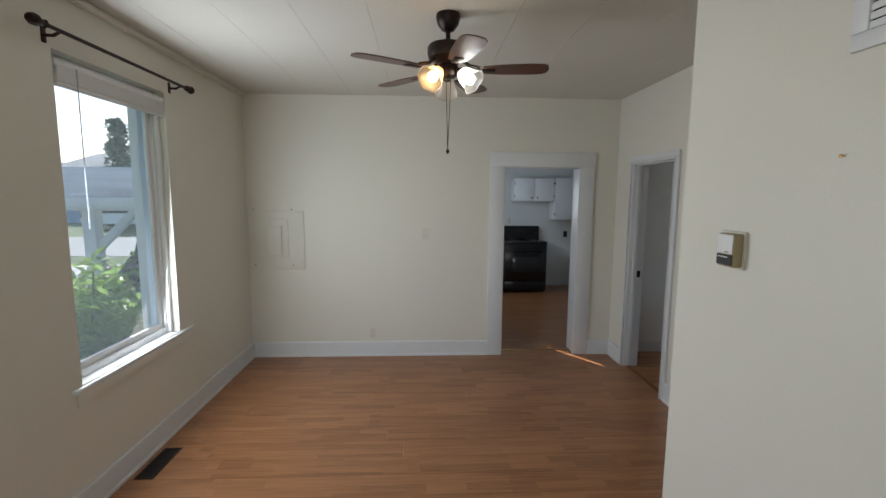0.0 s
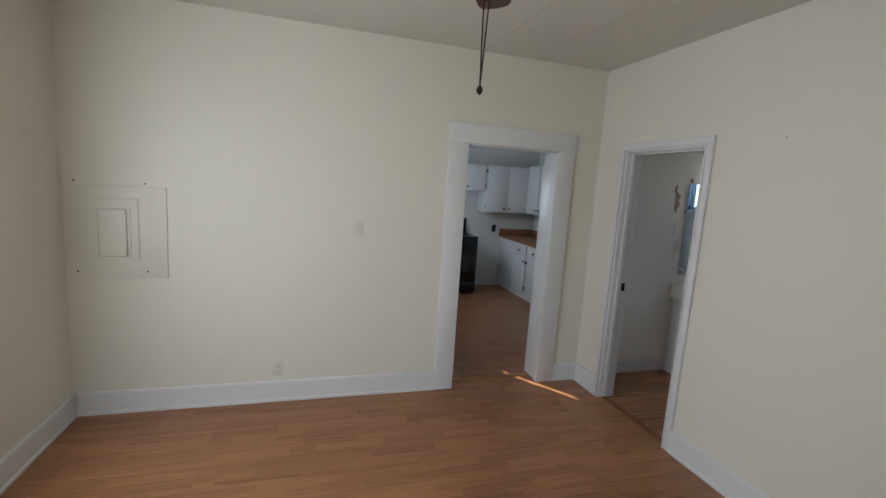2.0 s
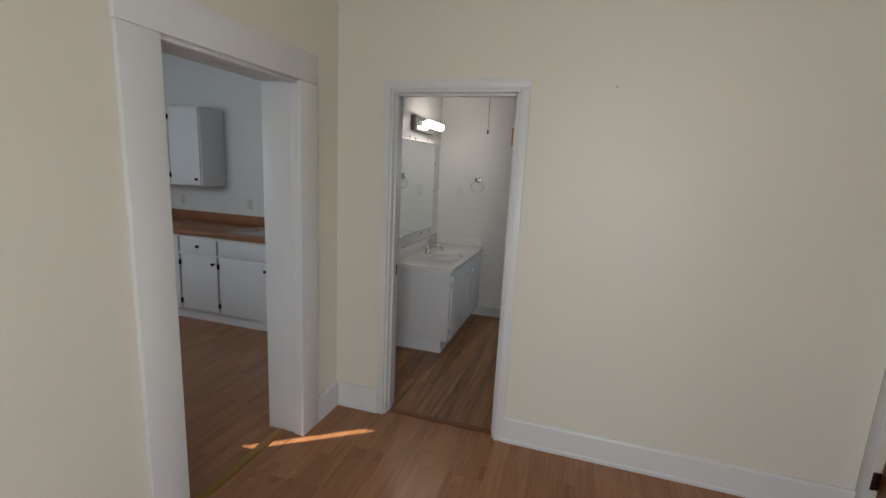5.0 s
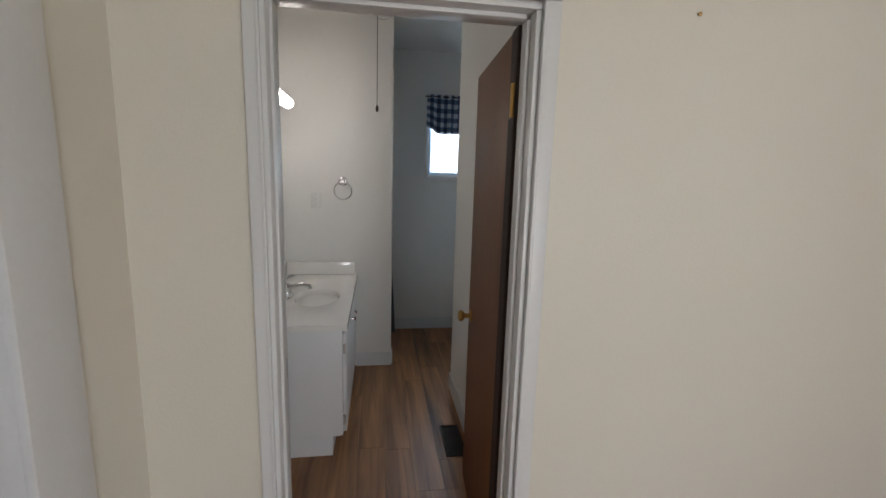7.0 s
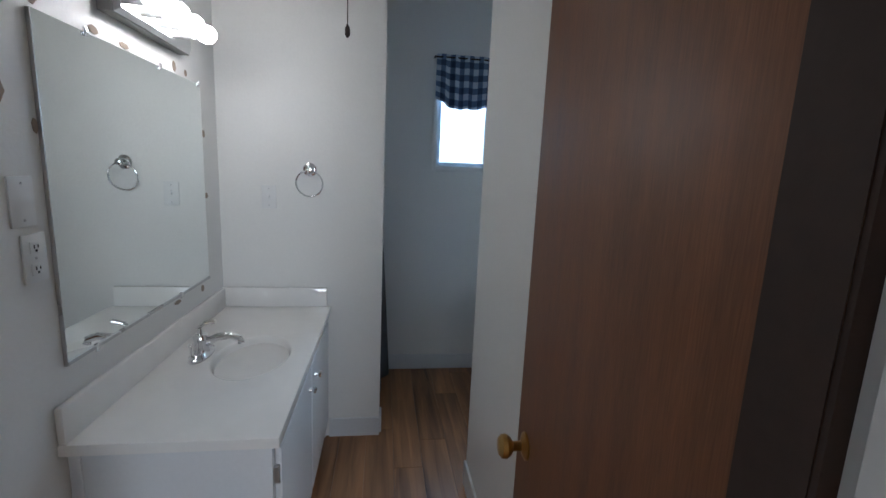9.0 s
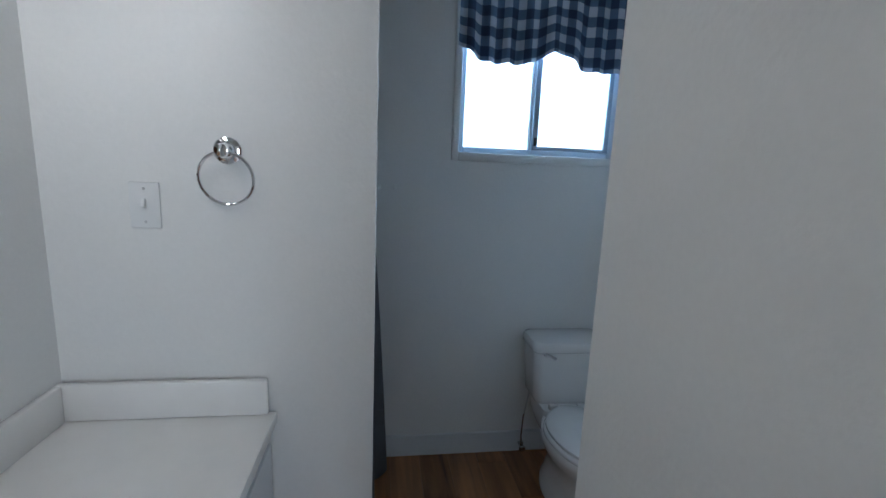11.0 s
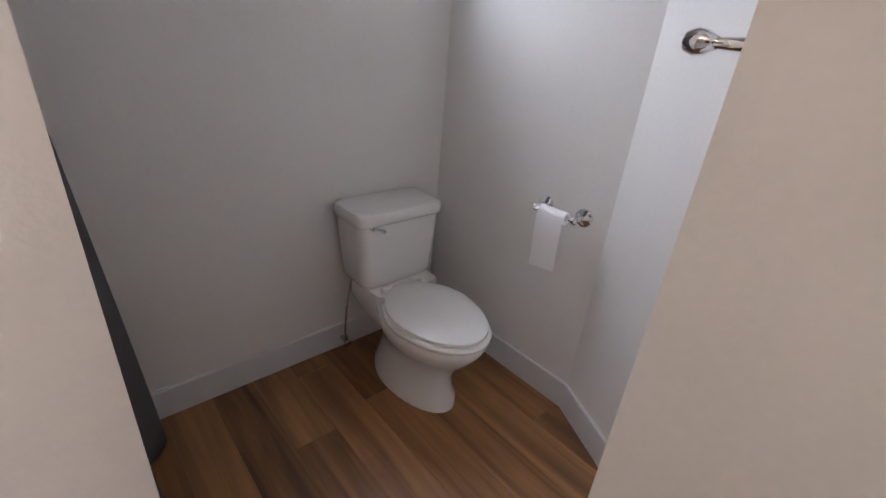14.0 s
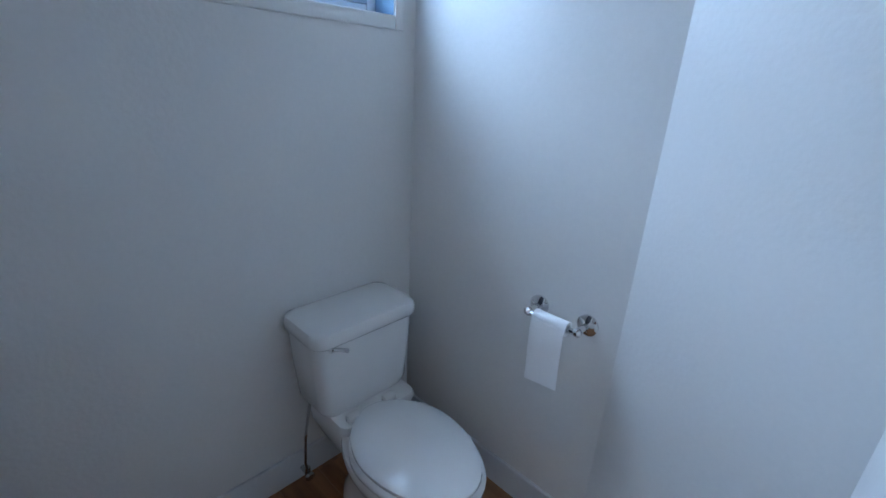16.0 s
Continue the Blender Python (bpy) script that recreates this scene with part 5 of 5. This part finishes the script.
def bare_tree(x, y, h, seed):
    """Leafless tree: a trunk that forks again and again into thin twigs."""
    ob = thing("bare_tree", "leafless grey deciduous tree behind the houses", "tree", (x, y, G))
    rng = random.Random(seed)
    part("trunk", tube([(0, 0, -0.1), (0.05, 0, h * 0.2), (0, 0.05, h * 0.42)], [0.16, 0.12, 0.09]), BARK, ob)

    def grow(start, way, length, radius, depth, out):
        end = start + way * length
        out.append(tube([start, start.lerp(end, 0.5) + Vector((rng.gauss(0, 0.04), rng.gauss(0, 0.04), 0)), end], [radius, radius * 0.8, radius * 0.6], steps=4))
        if depth:
            for k in range(3):
                turn = Euler((rng.uniform(-0.6, 0.6), rng.uniform(-0.6, 0.6), 0)).to_matrix()
                grow(end, turn @ way, length * rng.uniform(0.6, 0.8), radius * 0.55, depth - 1, out)

    for i in range(7):
        a, pieces = i * 0.9, []
        lean = Vector((0.55 * math.cos(a), 0.55 * math.sin(a), 0.9)).normalized()
        grow(Vector((0, 0.02, h * (0.28 + 0.02 * i))), lean, h * 0.21, 0.05, 3, pieces)
        part("limb", join(*pieces), BARK, ob)


bare_tree(-31.0, 38.5, 6.4, 9)
bare_tree(-28.6, 39.0, 5.6, 12)


def house(x, y, w, d, h, top, label):
    ob = thing("house", label, "house", (x, y, G))
    part("wall", span(-w / 2, w / 2, 0, d, 0, h), SIDING, ob)
    part("roof", loft([[(sx, -0.5, h), (sx, d + 0.5, h), (rx, d * 0.6, top), (rx, d * 0.4, top)] for sx, rx in ((-w / 2 - 0.5, -w / 2 + 1.3), (w / 2 + 0.5, w / 2 - 1.3))]), DARK_SHINGLE, ob)
    for i in range(3):
        wd = part("window", span(-w / 2 + 1.5 + i * w / 3, -w / 2 + 2.7 + i * w / 3, -0.06, -0.001, 1.0, 2.2, 0.01), VINYL_FRAME, ob)
        part("pane", span(-w / 2 + 1.6 + i * w / 3, -w / 2 + 2.6 + i * w / 3, -0.07, -0.0605, 1.1, 2.1), CAR_GLASS, wd)


house(-22.0, 34, 10, 8, 3.7, 5.3, "far blue house with a dark grey roof")


def car(name, x, y, rz, paint, length, height, label, light=False):
    ob = thing(name, label, "car", (x, y, G + 0.02), rz=rz)
    L, hh = length, height

    def section(y_, w_):
        return [(u * L, y_ * 1.0, v * hh) for u, v in ((-0.49, 0.25), (-0.5, 0.45), (-0.49, 0.58), (-0.44, 0.64), (-0.36, 0.92), (-0.28, 0.99), (0.05, 1.0), (0.18, 0.90), (0.27, 0.66), (0.44, 0.58), (0.5, 0.45), (0.49, 0.22))]

    part("body", loft([[(p[0] * k, p[1], p[2] * q) for p in section(s, 1)] for s, k, q in ((-0.86, 0.96, 0.96), (-0.80, 1, 1), (0.80, 1, 1), (0.86, 0.96, 0.96))]), paint, ob, smooth=30)
    for s in (-1, 1):
        part("side_window", loft([[(u * L, s * q, v * hh) for u, v in ((-0.40, 0.66), (-0.33, 0.90), (-0.27, 0.95), (0.04, 0.95), (0.15, 0.87), (0.22, 0.67))] for q in (0.855, 0.872)]), CAR_GLASS, ob)
        for u in (-0.31, 0.31):
            tyre = part("wheel", lathe([(0.2, -0.1), (0.33, -0.1), (0.345, -0.06), (0.345, 0.06), (0.33, 0.1), (0.2, 0.1)], pose(u * L, s * 0.80, 0.345, 90), 28), RUBBER, ob)
            part("rim", lathe([(0.21, -0.02), (0.20, 0.02), (0.06, 0.05), (0.02, 0.05)], pose(u * L, s * 0.895, 0.345, -90 * s), 20), STEEL, tyre)
        part("tail_lamp", bm_box((0.10, 0.22, 0.24), (-0.475 * L, s * 0.76, 0.56 * hh), 0.03), RED_LENS, ob)
        part("head_lamp", bm_box((0.12, 0.30, 0.14), (0.475 * L, s * 0.66, 0.5 * hh), 0.03), CHROME, ob)
    part("rear_window", bm_box((0.02, 1.3, 0.40), (0, 0, 0), 0.005, pose(-0.405 * L, 0, 0.79 * hh, 0, 16, 0)), CAR_GLASS, ob)


car("parked_suv", -2.7, 8.5, 20, NAVY_CAR, 4.5, 1.65, "dark blue parked car with red tail lamps")
car("parked_sedan", -17.9, 28.5, 8, WHITE_CAR, 4.7, 1.45, "white car parked across the street")

# ---- floors, board by board ----
solid("subfloor", join(span(-1.58, 2.40, -3.0, 5.163, -0.06, -0.011), span(2.40, 5.35, 2.9, 5.0, -0.06, -0.011), span(0.9, 3.7, 5.163, 8.65, -0.06, -0.011)), BOARDS, "dark boards under the flooring", "floor", None, kind="structure")
PLANKS = {}


def plank_floor(name, label, x0, x1, y0, y1, width, length, mat, keep=lambda x, y: True):
    floor = thing(name, label, "floor", (x0, y0, 0))
    floor["kind"] = "structure"
    rng = random.Random(name)
    y, row = y0, 0
    while y < y1 - 0.005:
        w = min(width, y1 - y)
        x = x0 - rng.uniform(0.1, length - 0.1)
        while x < x1:
            a, b = max(x, x0), min(x + length, x1)
            x += length
            if b - a < 0.004 or not keep((a + b) / 2, y + w / 2):
                continue
            size = (round(b - a, 3), round(w, 3), mat.name)
            if size not in PLANKS:
                PLANKS[size] = finish(bm_box((size[0] - 0.0008, size[1] - 0.0008, 0.011), (0, 0, -0.0055), 0.0008, None, 1), "plank", mat)
            ob = new("plank", PLANKS[size])
            ob.parent = floor
            ob.location = ((a + b) / 2 - x0, y + w / 2 - y0, 0)
        y += w
        row += 1


plank_floor("floor", "reddish oak strip laminate floor", -1.58, 2.30, -3.0, 5.085, 0.19, 1.28, LAMINATE, lambda x, y: True)
plank_floor("floor_kitchen", "reddish oak strip laminate floor", 0.9, 3.7, 5.085, 8.65, 0.19, 1.28, LAMINATE)
plank_floor("floor_bath", "brown walnut vinyl plank floor", 2.30, 5.35, 2.9, 5.0, 0.15, 1.2, VINYL)
